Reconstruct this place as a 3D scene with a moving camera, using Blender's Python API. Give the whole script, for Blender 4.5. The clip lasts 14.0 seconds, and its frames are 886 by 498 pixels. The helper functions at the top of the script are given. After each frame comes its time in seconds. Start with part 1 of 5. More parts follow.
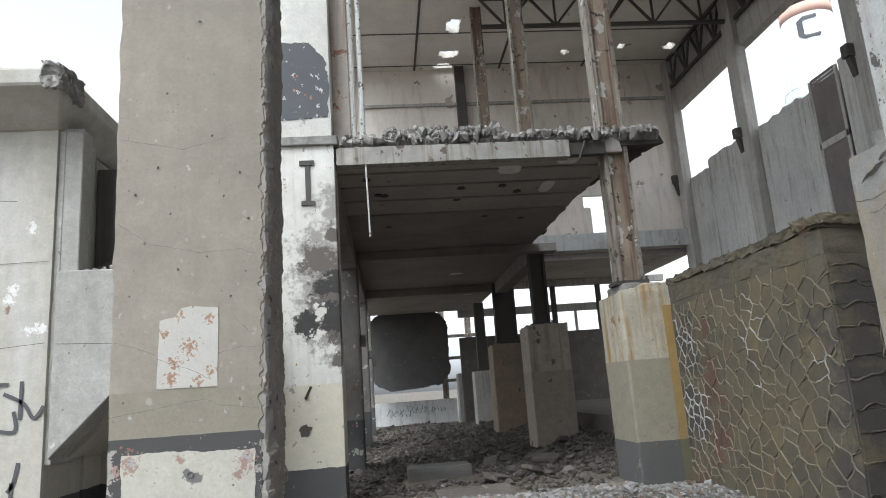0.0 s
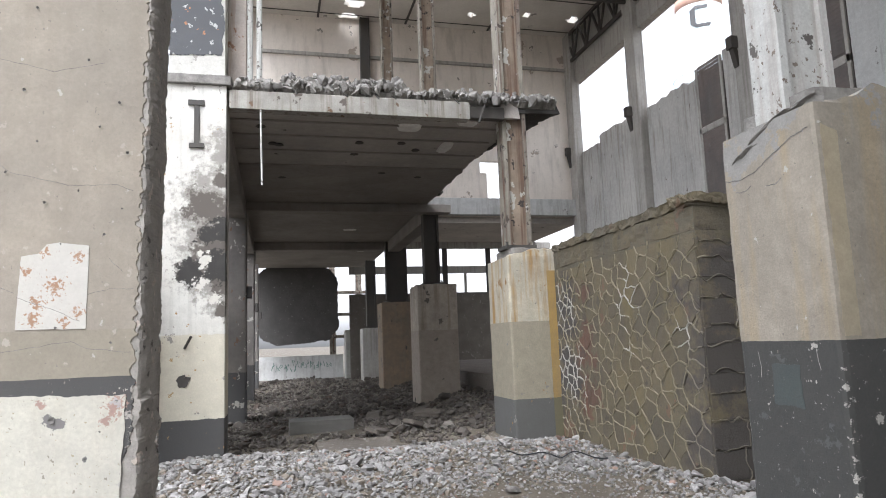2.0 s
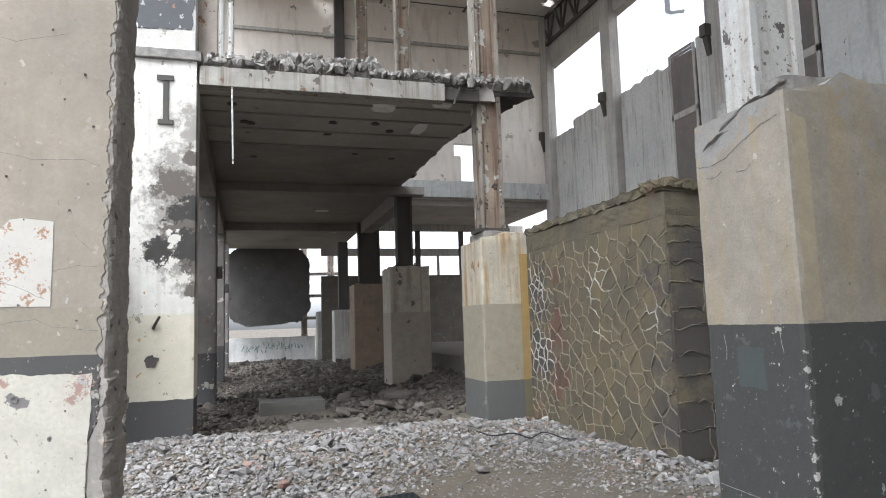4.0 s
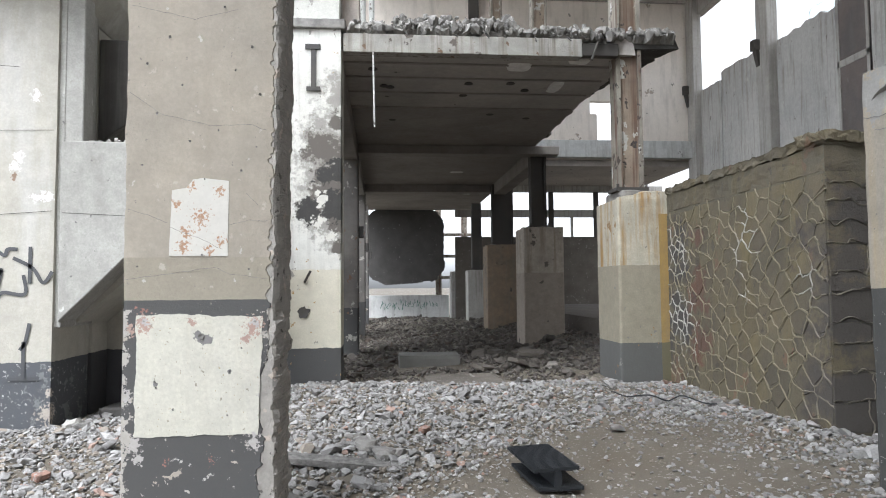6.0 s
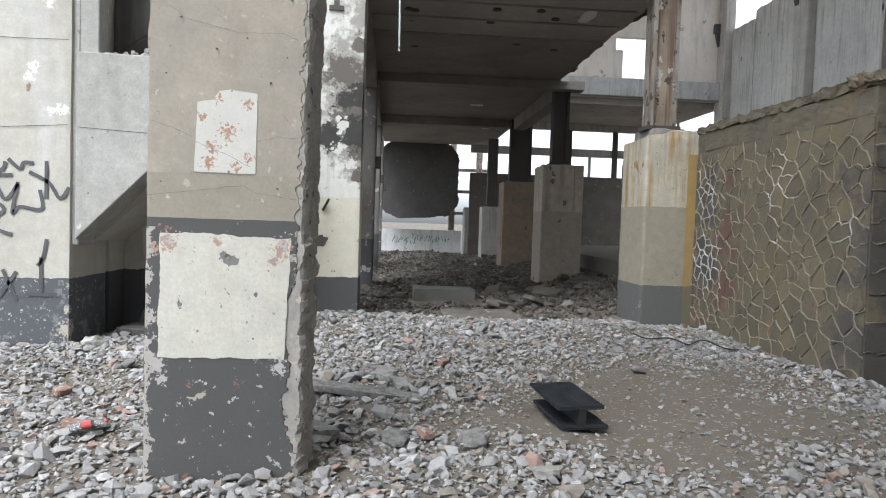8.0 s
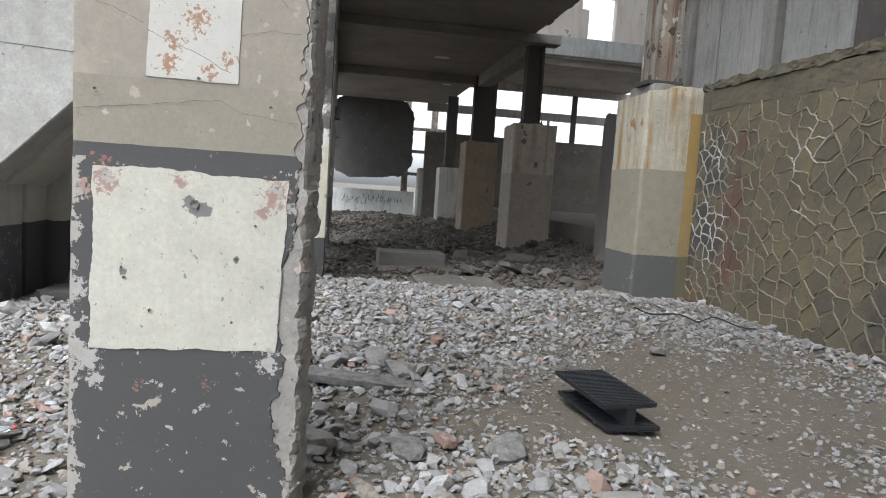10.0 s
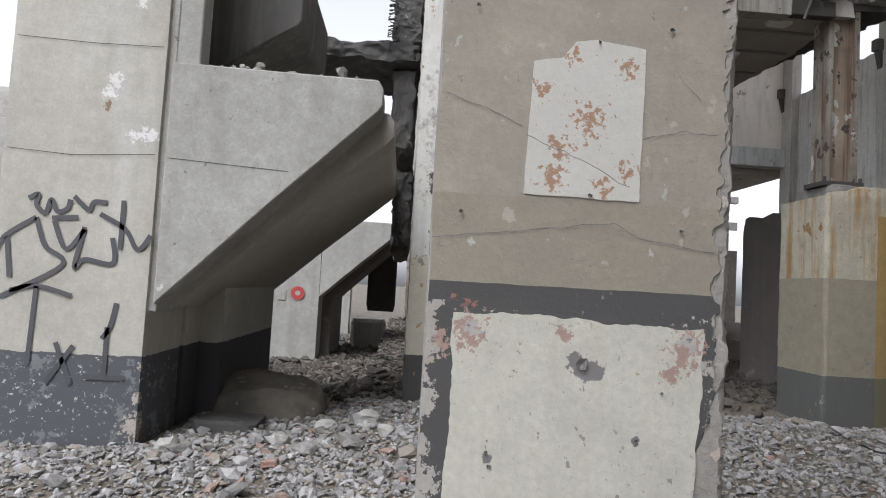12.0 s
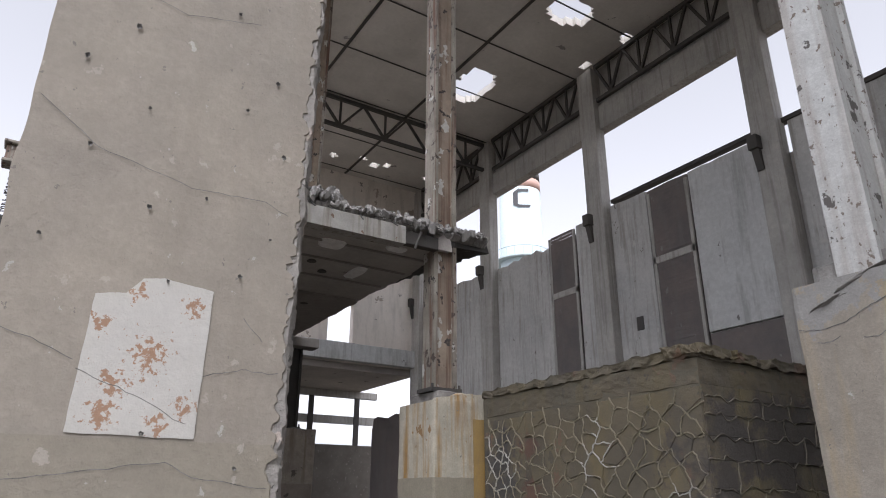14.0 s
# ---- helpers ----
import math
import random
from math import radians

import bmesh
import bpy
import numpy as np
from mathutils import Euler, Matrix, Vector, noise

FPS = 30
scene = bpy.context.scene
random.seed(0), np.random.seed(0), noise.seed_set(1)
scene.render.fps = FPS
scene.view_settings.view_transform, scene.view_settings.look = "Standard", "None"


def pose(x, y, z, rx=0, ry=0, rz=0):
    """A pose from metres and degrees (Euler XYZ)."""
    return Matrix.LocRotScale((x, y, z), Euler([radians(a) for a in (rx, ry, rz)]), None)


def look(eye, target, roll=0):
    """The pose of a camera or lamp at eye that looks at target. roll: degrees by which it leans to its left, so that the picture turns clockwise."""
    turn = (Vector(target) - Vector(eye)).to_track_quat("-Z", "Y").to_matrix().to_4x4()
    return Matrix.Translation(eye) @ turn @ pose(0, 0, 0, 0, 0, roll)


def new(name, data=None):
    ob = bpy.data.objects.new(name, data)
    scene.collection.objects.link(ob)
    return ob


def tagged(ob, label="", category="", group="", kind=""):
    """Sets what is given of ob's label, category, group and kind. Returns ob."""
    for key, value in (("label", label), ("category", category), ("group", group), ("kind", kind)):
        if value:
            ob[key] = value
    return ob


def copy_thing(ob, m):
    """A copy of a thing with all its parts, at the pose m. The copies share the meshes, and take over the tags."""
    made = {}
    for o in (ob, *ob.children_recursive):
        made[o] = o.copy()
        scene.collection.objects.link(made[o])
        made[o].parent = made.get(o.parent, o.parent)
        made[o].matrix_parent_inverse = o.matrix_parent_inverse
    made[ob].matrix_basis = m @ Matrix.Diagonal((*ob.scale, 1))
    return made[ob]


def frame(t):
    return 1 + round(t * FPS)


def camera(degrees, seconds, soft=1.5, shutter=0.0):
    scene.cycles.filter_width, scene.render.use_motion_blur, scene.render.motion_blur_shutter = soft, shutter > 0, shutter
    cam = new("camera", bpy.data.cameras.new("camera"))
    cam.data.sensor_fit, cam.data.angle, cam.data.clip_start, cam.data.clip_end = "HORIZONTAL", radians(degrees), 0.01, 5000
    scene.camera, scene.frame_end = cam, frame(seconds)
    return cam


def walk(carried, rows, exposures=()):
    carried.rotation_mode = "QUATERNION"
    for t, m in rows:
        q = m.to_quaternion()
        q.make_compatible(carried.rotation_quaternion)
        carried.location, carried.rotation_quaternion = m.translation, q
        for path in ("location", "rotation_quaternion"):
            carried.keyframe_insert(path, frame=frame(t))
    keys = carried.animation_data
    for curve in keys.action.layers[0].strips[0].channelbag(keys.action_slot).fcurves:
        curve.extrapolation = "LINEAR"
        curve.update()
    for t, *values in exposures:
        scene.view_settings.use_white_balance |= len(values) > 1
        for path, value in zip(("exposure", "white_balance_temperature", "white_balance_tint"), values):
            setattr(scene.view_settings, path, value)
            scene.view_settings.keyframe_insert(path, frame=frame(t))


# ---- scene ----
cam = camera(67.3, 14.0, soft=1.0)
PATH = [
    (0, (0.012, 0.234, 1.633), (0.195, 2.183, 2.043), -4.1),
    (0.5, (0.05, 0.25, 1.63), (0.513, 2.162, 1.989), -1.4),
    (1, (0.05, 0.26, 1.6), (0.617, 2.164, 1.829), -0.2),
    (1.5, (0.03, 0.245, 1.603), (0.605, 2.145, 1.849), -1.6),
    (2, (0.025, 0.24, 1.6), (0.516, 2.159, 1.873), -2.2),
    (2.2, (0.025, 0.24, 1.6), (0.492, 2.169, 1.845), -2.4),
    (4.3, (0.023, 0.247, 1.584), (0.599, 2.151, 1.791), -1.7),
    (4.5, (0.022, 0.227, 1.569), (0.547, 2.149, 1.745), -0.2),
    (5, (-0.02, 0.16, 1.537), (0.332, 2.126, 1.641), 3.0),
    (5.5, (-0.038, 0.147, 1.55), (0.193, 2.127, 1.718), 1.3),
    (6, (-0.045, 0.137, 1.543), (0.137, 2.126, 1.656), -0.5),
    (6.5, (-0.018, 0.197, 1.536), (0.237, 2.177, 1.656), -2.4),
    (7, (-0.055, 0.225, 1.518), (-0.026, 2.225, 1.535), -1.1),
    (7.5, (-0.125, 0.283, 1.525), (-0.124, 2.283, 1.527), -1.9),
    (8, (-0.186, 0.357, 1.497), (-0.032, 2.349, 1.418), 1.9),
    (8.2, (-0.184, 0.42, 1.463), (0.018, 2.409, 1.399), 3.8),
    (10.3, (-0.725, 1.67, 1.386), (-0.39, 3.633, 1.197), 3.7),
    (10.5, (-0.827, 1.75, 1.392), (-0.519, 3.721, 1.248), 2.8),
    (11, (-1.135, 1.983, 1.409), (-0.875, 3.963, 1.306), 2.8),
    (11.5, (-1.422, 2.277, 1.411), (-1.364, 4.276, 1.397), 0.9),
    (12, (-1.677, 2.383, 1.454), (-1.562, 4.377, 1.57), 3.3),
    (12.5, (-1.747, 2.31, 1.485), (-1.304, 4.252, 1.665), 2.8),
    (13, (-1.61, 2.29, 1.513), (-0.903, 4.136, 1.817), 3.3),
    (13.5, (-1.492, 2.217, 1.554), (-0.531, 3.889, 2.081), 2.0),
    (14, (-1.466, 2.158, 1.576), (-0.466, 3.741, 2.279), 0.2),
]
walk(cam, [(t, look(eye, target, roll)) for t, eye, target, roll in PATH],
     [(0, 1.27, 5950, 8), (0.5, 1.4, 6100, 12), (1, 1.6, 6200, 13), (2.2, 1.7, 6050, 12), (4.5, 1.72, 6000, 10), (8, 1.53, 5950, 9), (11, 1.28, 6000, 9), (12, 0.95, 6050, 12), (12.5, 0.9, 6150, 12), (13, 0.94, 6250, 14), (14, 0.99, 6050, 16)])

# ---- light: overcast sky, weak wide sun ----
world = bpy.data.worlds.new("world")
scene.world = world
world.use_nodes = True
wn, wl = world.node_tree.nodes, world.node_tree.links
sky = wn.new("ShaderNodeTexSky")
sky.sky_type = "NISHITA"
sky.sun_disc = False
sky.sun_elevation, sky.sun_rotation = radians(56), radians(210)
sky.dust_density, sky.air_density, sky.ozone_density = 3.0, 1.0, 1.0
pale = wn.new("ShaderNodeHueSaturation")
pale.inputs["Saturation"].default_value = 0.06
wl.new(sky.outputs[0], pale.inputs["Color"])
wl.new(pale.outputs[0], wn["Background"].inputs[0])
wn["Background"].inputs[1].default_value = 0.15
sun = new("sun", bpy.data.lights.new("sun", "SUN"))
sun.data.energy, sun.data.angle, sun.data.color = 1.0, radians(40), (1.0, 0.98, 0.95)
sun.matrix_world = look((-4, -7, 12), (0, 0, 0))


# ---- materials ----
def nodes_of(name):
    m = bpy.data.materials.new(name)
    m.use_nodes = True
    n, l = m.node_tree.nodes, m.node_tree.links
    return m, n, l, n["Principled BSDF"]


def noise_node(n, l, src, scale, detail=4.0, rough=0.6, stretch=None):
    if stretch:
        mp = n.new("ShaderNodeMapping")
        mp.inputs["Scale"].default_value = stretch
        l.new(src, mp.inputs["Vector"])
        src = mp.outputs[0]
    t = n.new("ShaderNodeTexNoise")
    t.inputs["Scale"].default_value, t.inputs["Detail"].default_value, t.inputs["Roughness"].default_value = scale, detail, rough
    l.new(src, t.inputs["Vector"])
    return t.outputs["Fac"]


def ramp(n, l, src, a, b):
    r = n.new("ShaderNodeMapRange")
    r.inputs["From Min"].default_value, r.inputs["From Max"].default_value = a, b
    l.new(src, r.inputs["Value"])
    return r.outputs[0]


def maths(n, l, op, a, b):
    m = n.new("ShaderNodeMath")
    m.operation = op
    for i, v in enumerate((a, b)):
        if isinstance(v, (int, float)):
            m.inputs[i].default_value = v
        else:
            l.new(v, m.inputs[i])
    return m.outputs[0]


def mix(n, l, fac, a, b):
    m = n.new("ShaderNodeMix")
    m.data_type = "RGBA"
    for key, v in ((0, fac), (6, a), (7, b)):
        if isinstance(v, (int, float)):
            m.inputs[key].default_value = v
        elif isinstance(v, tuple):
            m.inputs[key].default_value = (*v, 1)
        else:
            l.new(v, m.inputs[key])
    return m.outputs[2]


def surface(name, base, alt, bands=(), chips=(), streaks=(), rough=0.85, bump=0.38, grain=45.0, stain=0.9, metal=0.0, wobble=0.015, vary=0.0, dirt=0.35, scuffs=(), run=1.6, worn=(), arris=()):
    """A weathered surface: two base tones in blotches, paint bands by height (z below, colour), flaked spots
    (colour, amount 0..1, scale), run-down streaks (colour, amount), fine grain and relief."""
    m, n, l, bsdf = nodes_of(name)
    pos = n.new("ShaderNodeNewGeometry").outputs["Position"]
    sep = n.new("ShaderNodeSeparateXYZ")
    l.new(pos, sep.inputs[0])
    big = ramp(n, l, noise_node(n, l, pos, stain, 5, 0.65), 0.35, 0.68)
    fine = noise_node(n, l, pos, grain, 6, 0.7)
    mid = noise_node(n, l, pos, 7.0, 6, 0.7)
    col = mix(n, l, big, base, alt)
    edge = noise_node(n, l, pos, 9.0, 4, 0.6)
    for c, amount in streaks:
        flow = noise_node(n, l, pos, 5.0, 4, 0.6, (run, run, 0.09))
        col = mix(n, l, maths(n, l, "MULTIPLY", ramp(n, l, flow, 0.5, 0.66), amount), col, c)
    for z, c in bands:
        lift = maths(n, l, "MULTIPLY", maths(n, l, "SUBTRACT", edge, 0.5), wobble * 4)
        below = maths(n, l, "LESS_THAN", maths(n, l, "ADD", sep.outputs[2], lift), z)
        col = mix(n, l, below, col, c)
    for k, (c, amount, scale) in enumerate(chips):
        spot = noise_node(n, l, pos, scale, 5, 0.62, (1, 1, 0.8 + 0.07 * k))
        cut = 0.70 - 0.3 * amount
        col = mix(n, l, ramp(n, l, spot, cut, cut + 0.012), col, c)
    for c, amount, scale, z in scuffs:
        spot = noise_node(n, l, pos, scale, 6, 0.7)
        rubbed = maths(n, l, "MULTIPLY", ramp(n, l, spot, 0.66 - 0.3 * amount, 0.67 - 0.3 * amount), maths(n, l, "LESS_THAN", sep.outputs[2], z))
        col = mix(n, l, rubbed, col, c)
    for c, spots, scale, *rest in worn:
        near = None
        for x, y, z, size in spots:
            d = n.new("ShaderNodeVectorMath")
            d.operation = "DISTANCE"
            l.new(pos, d.inputs[0])
            d.inputs[1].default_value = (x, y, z)
            q = maths(n, l, "DIVIDE", d.outputs["Value"], size)
            near = q if near is None else maths(n, l, "MINIMUM", near, q)
        flake = maths(n, l, "SUBTRACT", noise_node(n, l, pos, scale, 7, 0.7), maths(n, l, "MULTIPLY", maths(n, l, "SUBTRACT", near, 0.75), 0.26))
        keep = rest[0] if rest else 0.5
        col = mix(n, l, ramp(n, l, flake, keep, keep + (rest[1] if len(rest) > 1 else 0.015)), col, c)
    for c, edges, z, reach in arris:
        near = None
        for x in edges:
            q = maths(n, l, "ABSOLUTE", maths(n, l, "SUBTRACT", sep.outputs[0], x), 0)
            near = q if near is None else maths(n, l, "MINIMUM", near, q)
        flake = maths(n, l, "SUBTRACT", noise_node(n, l, pos, 13.0, 7, 0.7), maths(n, l, "MULTIPLY", near, 0.3 / reach))
        chipped = maths(n, l, "MULTIPLY", ramp(n, l, flake, 0.42, 0.435), maths(n, l, "LESS_THAN", sep.outputs[2], z))
        col = mix(n, l, chipped, col, c)
    grime = ramp(n, l, maths(n, l, "MULTIPLY", mid, fine), 0.1, 0.42)
    col = mix(n, l, maths(n, l, "MULTIPLY", maths(n, l, "SUBTRACT", 1.0, grime), dirt), col, (0.09, 0.085, 0.075))
    if vary:
        rnd = n.new("ShaderNodeObjectInfo").outputs["Random"]
        col = mix(n, l, maths(n, l, "MULTIPLY", rnd, vary), col, (0.06, 0.055, 0.05))
    l.new(col, bsdf.inputs["Base Color"])
    bsdf.inputs["Roughness"].default_value, bsdf.inputs["Metallic"].default_value = rough, metal
    if bump:
        b = n.new("ShaderNodeBump")
        b.inputs["Strength"].default_value, b.inputs["Distance"].default_value = bump, 0.02
        l.new(maths(n, l, "ADD", maths(n, l, "MULTIPLY", fine, 0.4), mid), b.inputs["Height"])
        l.new(b.outputs[0], bsdf.inputs["Normal"])
    return m


def island_surface(name, colours, rough=0.95, bump=0.5, grain=60.0):
    """Loose pieces: each island takes a tone from the list."""
    m, n, l, bsdf = nodes_of(name)
    geo = n.new("ShaderNodeNewGeometry")
    r = n.new("ShaderNodeValToRGB")
    r.color_ramp.interpolation = "CONSTANT"
    while len(r.color_ramp.elements) < len(colours):
        r.color_ramp.elements.new(0.5)
    for i, (at, c) in enumerate(colours):
        r.color_ramp.elements[i].position, r.color_ramp.elements[i].color = at, (*c, 1)
    l.new(geo.outputs["Random Per Island"], r.inputs[0])
    fine = noise_node(n, l, geo.outputs["Position"], grain, 5, 0.7)
    col = mix(n, l, maths(n, l, "MULTIPLY", ramp(n, l, fine, 0.35, 0.75), 0.6), r.outputs[0], (0.15, 0.14, 0.13))
    l.new(col, bsdf.inputs["Base Color"])
    bsdf.inputs["Roughness"].default_value = rough
    b = n.new("ShaderNodeBump")
    b.inputs["Strength"].default_value, b.inputs["Distance"].default_value = bump, 0.01
    l.new(fine, b.inputs["Height"])
    l.new(b.outputs[0], bsdf.inputs["Normal"])
    return m


CREAM, DARK, TAN = (0.62, 0.58, 0.47), (0.07, 0.069, 0.068), (0.36, 0.32, 0.24)
PALE = (0.66, 0.64, 0.58)
CORNERS = [(-1.475, 4.32, 1.33, 0.081), (-0.825, 4.32, 1.31, 0.081), (-0.875, 4.32, 1.235, 0.043), (-1.56, 4.32, 1.30, 0.054), (-1.2, 4.32, 1.34, 0.032)]
INNER = [(-1.475, 4.32, 1.345, 0.038), (-0.825, 4.32, 1.335, 0.034), (-1.53, 4.32, 0.62, 0.068), (-1.5, 4.32, 0.53, 0.043), (-0.83, 4.32, 0.62, 0.060), (-1.58, 4.32, 0.9, 0.051), (-0.77, 4.32, 0.9, 0.043)]
PITS = [(-1.15, 4.32, 1.262, 0.045), (-1.11, 4.32, 1.235, 0.038), (-1.405, 4.32, 0.97, 0.022), (-0.97, 4.32, 1.04, 0.017), (-1.475, 4.32, 1.35, 0.015), (-0.82, 4.32, 1.34, 0.015)]
RUST = [(-1.15, 4.32, 1.975, 0.111), (-1.24, 4.32, 1.89, 0.090), (-1.25, 4.32, 1.80, 0.090), (-1.03, 4.32, 1.83, 0.075), (-1.2, 4.32, 2.17, 0.060), (-1.04, 4.32, 2.14, 0.066), (-1.29, 4.32, 2.06, 0.060), (-1.1, 4.32, 1.78, 0.060)]
m_pillar = surface("beige_plaster", (0.368, 0.323, 0.262), (0.307, 0.272, 0.226), bands=[(1.735, (0.305, 0.27, 0.212)), (1.475, DARK)], wobble=0.0025,
                   chips=[((0.46, 0.43, 0.38), 0.05, 14.0), ((0.22, 0.2, 0.17), 0.05, 33.0), ((0.42, 0.37, 0.31), 0.16, 9.0)], streaks=[((0.29, 0.25, 0.2), 0.3)], dirt=0.3, stain=2.2, bump=0.4, scuffs=[((0.45, 0.43, 0.4), 0.05, 13.0, 1.4), ((0.3, 0.14, 0.11), 0.03, 8.0, 1.44)],
                   arris=[((0.42, 0.39, 0.35), (-1.6, -0.72), 1.42, 0.1)],
                   worn=[((0.4, 0.27, 0.225), CORNERS, 46.0, 0.55), ((0.45, 0.42, 0.4), INNER, 40.0, 0.52), ((0.2, 0.19, 0.185), PITS, 16.0)])
m_core = surface("broken_plaster_core", (0.44, 0.41, 0.37), (0.28, 0.262, 0.24), chips=[((0.52, 0.44, 0.38), 0.3, 9.0), ((0.12, 0.11, 0.1), 0.2, 13.0)], bump=1.0, grain=30, stain=7)
m_white = surface("cream_paint", (0.6, 0.58, 0.49), (0.55, 0.53, 0.46), chips=[((0.3, 0.27, 0.22), 0.12, 26.0), ((0.4, 0.35, 0.25), 0.13, 48.0)], streaks=[((0.5, 0.47, 0.38), 0.4)], dirt=0.3,
                  arris=[((0.42, 0.39, 0.35), (-1.6, -0.72), 1.42, 0.1)], worn=[((0.4, 0.27, 0.225), CORNERS, 46.0, 0.55), ((0.45, 0.42, 0.4), INNER, 40.0, 0.52), ((0.2, 0.19, 0.185), PITS, 16.0)])
m_paper = surface("white_paint_patch", (0.58, 0.56, 0.51), (0.52, 0.5, 0.45), chips=[((0.36, 0.23, 0.15), 0.13, 60.0)], dirt=0.14, worn=[((0.36, 0.22, 0.14), RUST, 48.0, 0.62)])
m_flake = surface("peeled_undercoat", (0.42, 0.25, 0.2), (0.5, 0.42, 0.4), chips=[((0.3, 0.3, 0.3), 0.5, 14.0), ((0.6, 0.55, 0.5), 0.4, 20)], stain=9)
m_pit = surface("chipped_concrete", (0.25, 0.24, 0.225), (0.08, 0.075, 0.07), bump=1.0, stain=16)
m_second = surface("white_plaster", (0.72, 0.71, 0.66), (0.62, 0.6, 0.54), bands=[(1.83, CREAM), (0.6, DARK)],
                   chips=[((0.3, 0.28, 0.25), 0.12, 6.0), ((0.4, 0.26, 0.12), 0.1, 9.0)], streaks=[((0.3, 0.29, 0.26), 0.25)], dirt=0.25,
                   worn=[((0.33, 0.31, 0.28), [(-0.8, 10.757, 3.3, 0.75), (-0.95, 10.757, 3.9, 0.5), (-0.75, 10.757, 2.5, 0.4), (-0.72, 10.757, 4.7, 0.35)], 6.0, 0.42, 0.14), ((0.12, 0.105, 0.09), [(-0.84, 10.757, 3.2, 0.36), (-0.98, 10.757, 3.75, 0.32), (-0.75, 10.757, 2.65, 0.26), (-1.2, 10.757, 2.75, 0.2), (-0.73, 10.757, 2.2, 0.12), (-0.74, 10.757, 4.2, 0.16)], 7.0, 0.42, 0.09),
                         ((0.035, 0.033, 0.031), [(-1.2, 10.757, 2.74, 0.22), (-0.78, 10.757, 2.85, 0.27), (-0.74, 10.757, 3.4, 0.2), (-0.95, 10.757, 3.3, 0.16)], 8.0, 0.44, 0.05), ((0.66, 0.64, 0.58), [(-1.0, 10.757, 2.95, 0.14), (-1.05, 10.757, 2.6, 0.12), (-0.85, 10.757, 2.35, 0.1)], 10.0, 0.5, 0.03)])
m_pedestal = surface("cream_pedestal_paint", (0.6, 0.55, 0.43), (0.5, 0.46, 0.37), bands=[(1.868, TAN), (0.597, (0.12, 0.12, 0.115))],
                     streaks=[((0.42, 0.24, 0.07), 1.0)], run=1.3, dirt=0.45, stain=1.6, chips=[((0.25, 0.24, 0.22), 0.13, 7.0), ((0.34, 0.2, 0.08), 0.16, 3.0)], wobble=0.006)
RIM = [(3.8, 4.4, 3.3, 0.3), (3.8, 4.7, 3.18, 0.3), (3.8, 5.0, 3.05, 0.3), (4.5, 4.6, 3.4, 0.6)]
ARRIS = [(3.8, 4.06, 0.1 + 0.12 * i, 0.055 - 0.002 * i) for i in range(11)] + [(3.8, 4.3, 1.46, 0.05), (4.05, 4.06, 0.95, 0.05), (3.8, 5.1, 0.8, 0.05)]
m_near = surface("tan_pedestal_paint", (0.4, 0.355, 0.29), (0.31, 0.275, 0.225), bands=[(1.5, (0.05, 0.051, 0.049))], scuffs=[((0.3, 0.3, 0.28), 0.07, 16.0, 1.45), ((0.085, 0.093, 0.088), 0.2, 4.0, 1.4)],
                 streaks=[((0.42, 0.32, 0.18), 0.5)], run=0.9, chips=[((0.5, 0.48, 0.43), 0.05, 12.0), ((0.22, 0.2, 0.17), 0.05, 22.0)], wobble=0.004, stain=1.8, dirt=0.42, bump=0.4,
                 worn=[((0.33, 0.32, 0.3), RIM, 6.0, 0.48, 0.03), ((0.46, 0.44, 0.4), ARRIS, 24.0, 0.53)])
m_grey = surface("weathered_concrete", (0.5, 0.48, 0.44), (0.38, 0.365, 0.34), streaks=[((0.18, 0.16, 0.14), 0.45)], stain=0.7)
m_ped_far = surface("dusty_pedestal", (0.6, 0.53, 0.44), (0.46, 0.4, 0.34), streaks=[((0.26, 0.2, 0.13), 0.6)], bands=[(1.9, (0.42, 0.36, 0.3))], chips=[((0.16, 0.14, 0.12), 0.16, 3.5)], dirt=0.5, stain=1.8)
m_wall = surface("hall_render", (0.83, 0.76, 0.69), (0.72, 0.66, 0.59), streaks=[((0.3, 0.27, 0.23), 0.3)], run=0.5, chips=[((0.72, 0.68, 0.6), 0.18, 2.5), ((0.3, 0.28, 0.25), 0.1, 1.8), ((0.42, 0.36, 0.3), 0.18, 0.9)], stain=0.35, dirt=0.15)
m_panel = surface("wall_panel_concrete", (0.6, 0.59, 0.56), (0.46, 0.455, 0.44), streaks=[((0.22, 0.18, 0.14), 0.5)], run=1.3, chips=[((0.56, 0.55, 0.51), 0.16, 2.2), ((0.2, 0.18, 0.16), 0.1, 3.0)], stain=0.35)
m_panel_pale = surface("pale_wall_panel", (0.66, 0.665, 0.65), (0.53, 0.535, 0.525), streaks=[((0.33, 0.32, 0.3), 0.55)], run=0.8, chips=[((0.2, 0.19, 0.18), 0.08, 1.2)], stain=0.35)
m_panel_dark = surface("dark_wall_panel", (0.2, 0.165, 0.15), (0.14, 0.128, 0.124), chips=[((0.25, 0.24, 0.22), 0.14, 3.0)], streaks=[((0.2, 0.19, 0.18), 0.4)], run=0.6, stain=0.8)
m_roof = surface("roof_slab", (0.72, 0.68, 0.62), (0.56, 0.53, 0.48), chips=[((0.3, 0.28, 0.26), 0.12, 1.1)], stain=0.4, dirt=0.2)
m_slab = surface("floor_slab_soffit", (0.52, 0.48, 0.44), (0.36, 0.335, 0.31), stain=0.5, chips=[((0.06, 0.06, 0.06), 0.08, 2.0)])
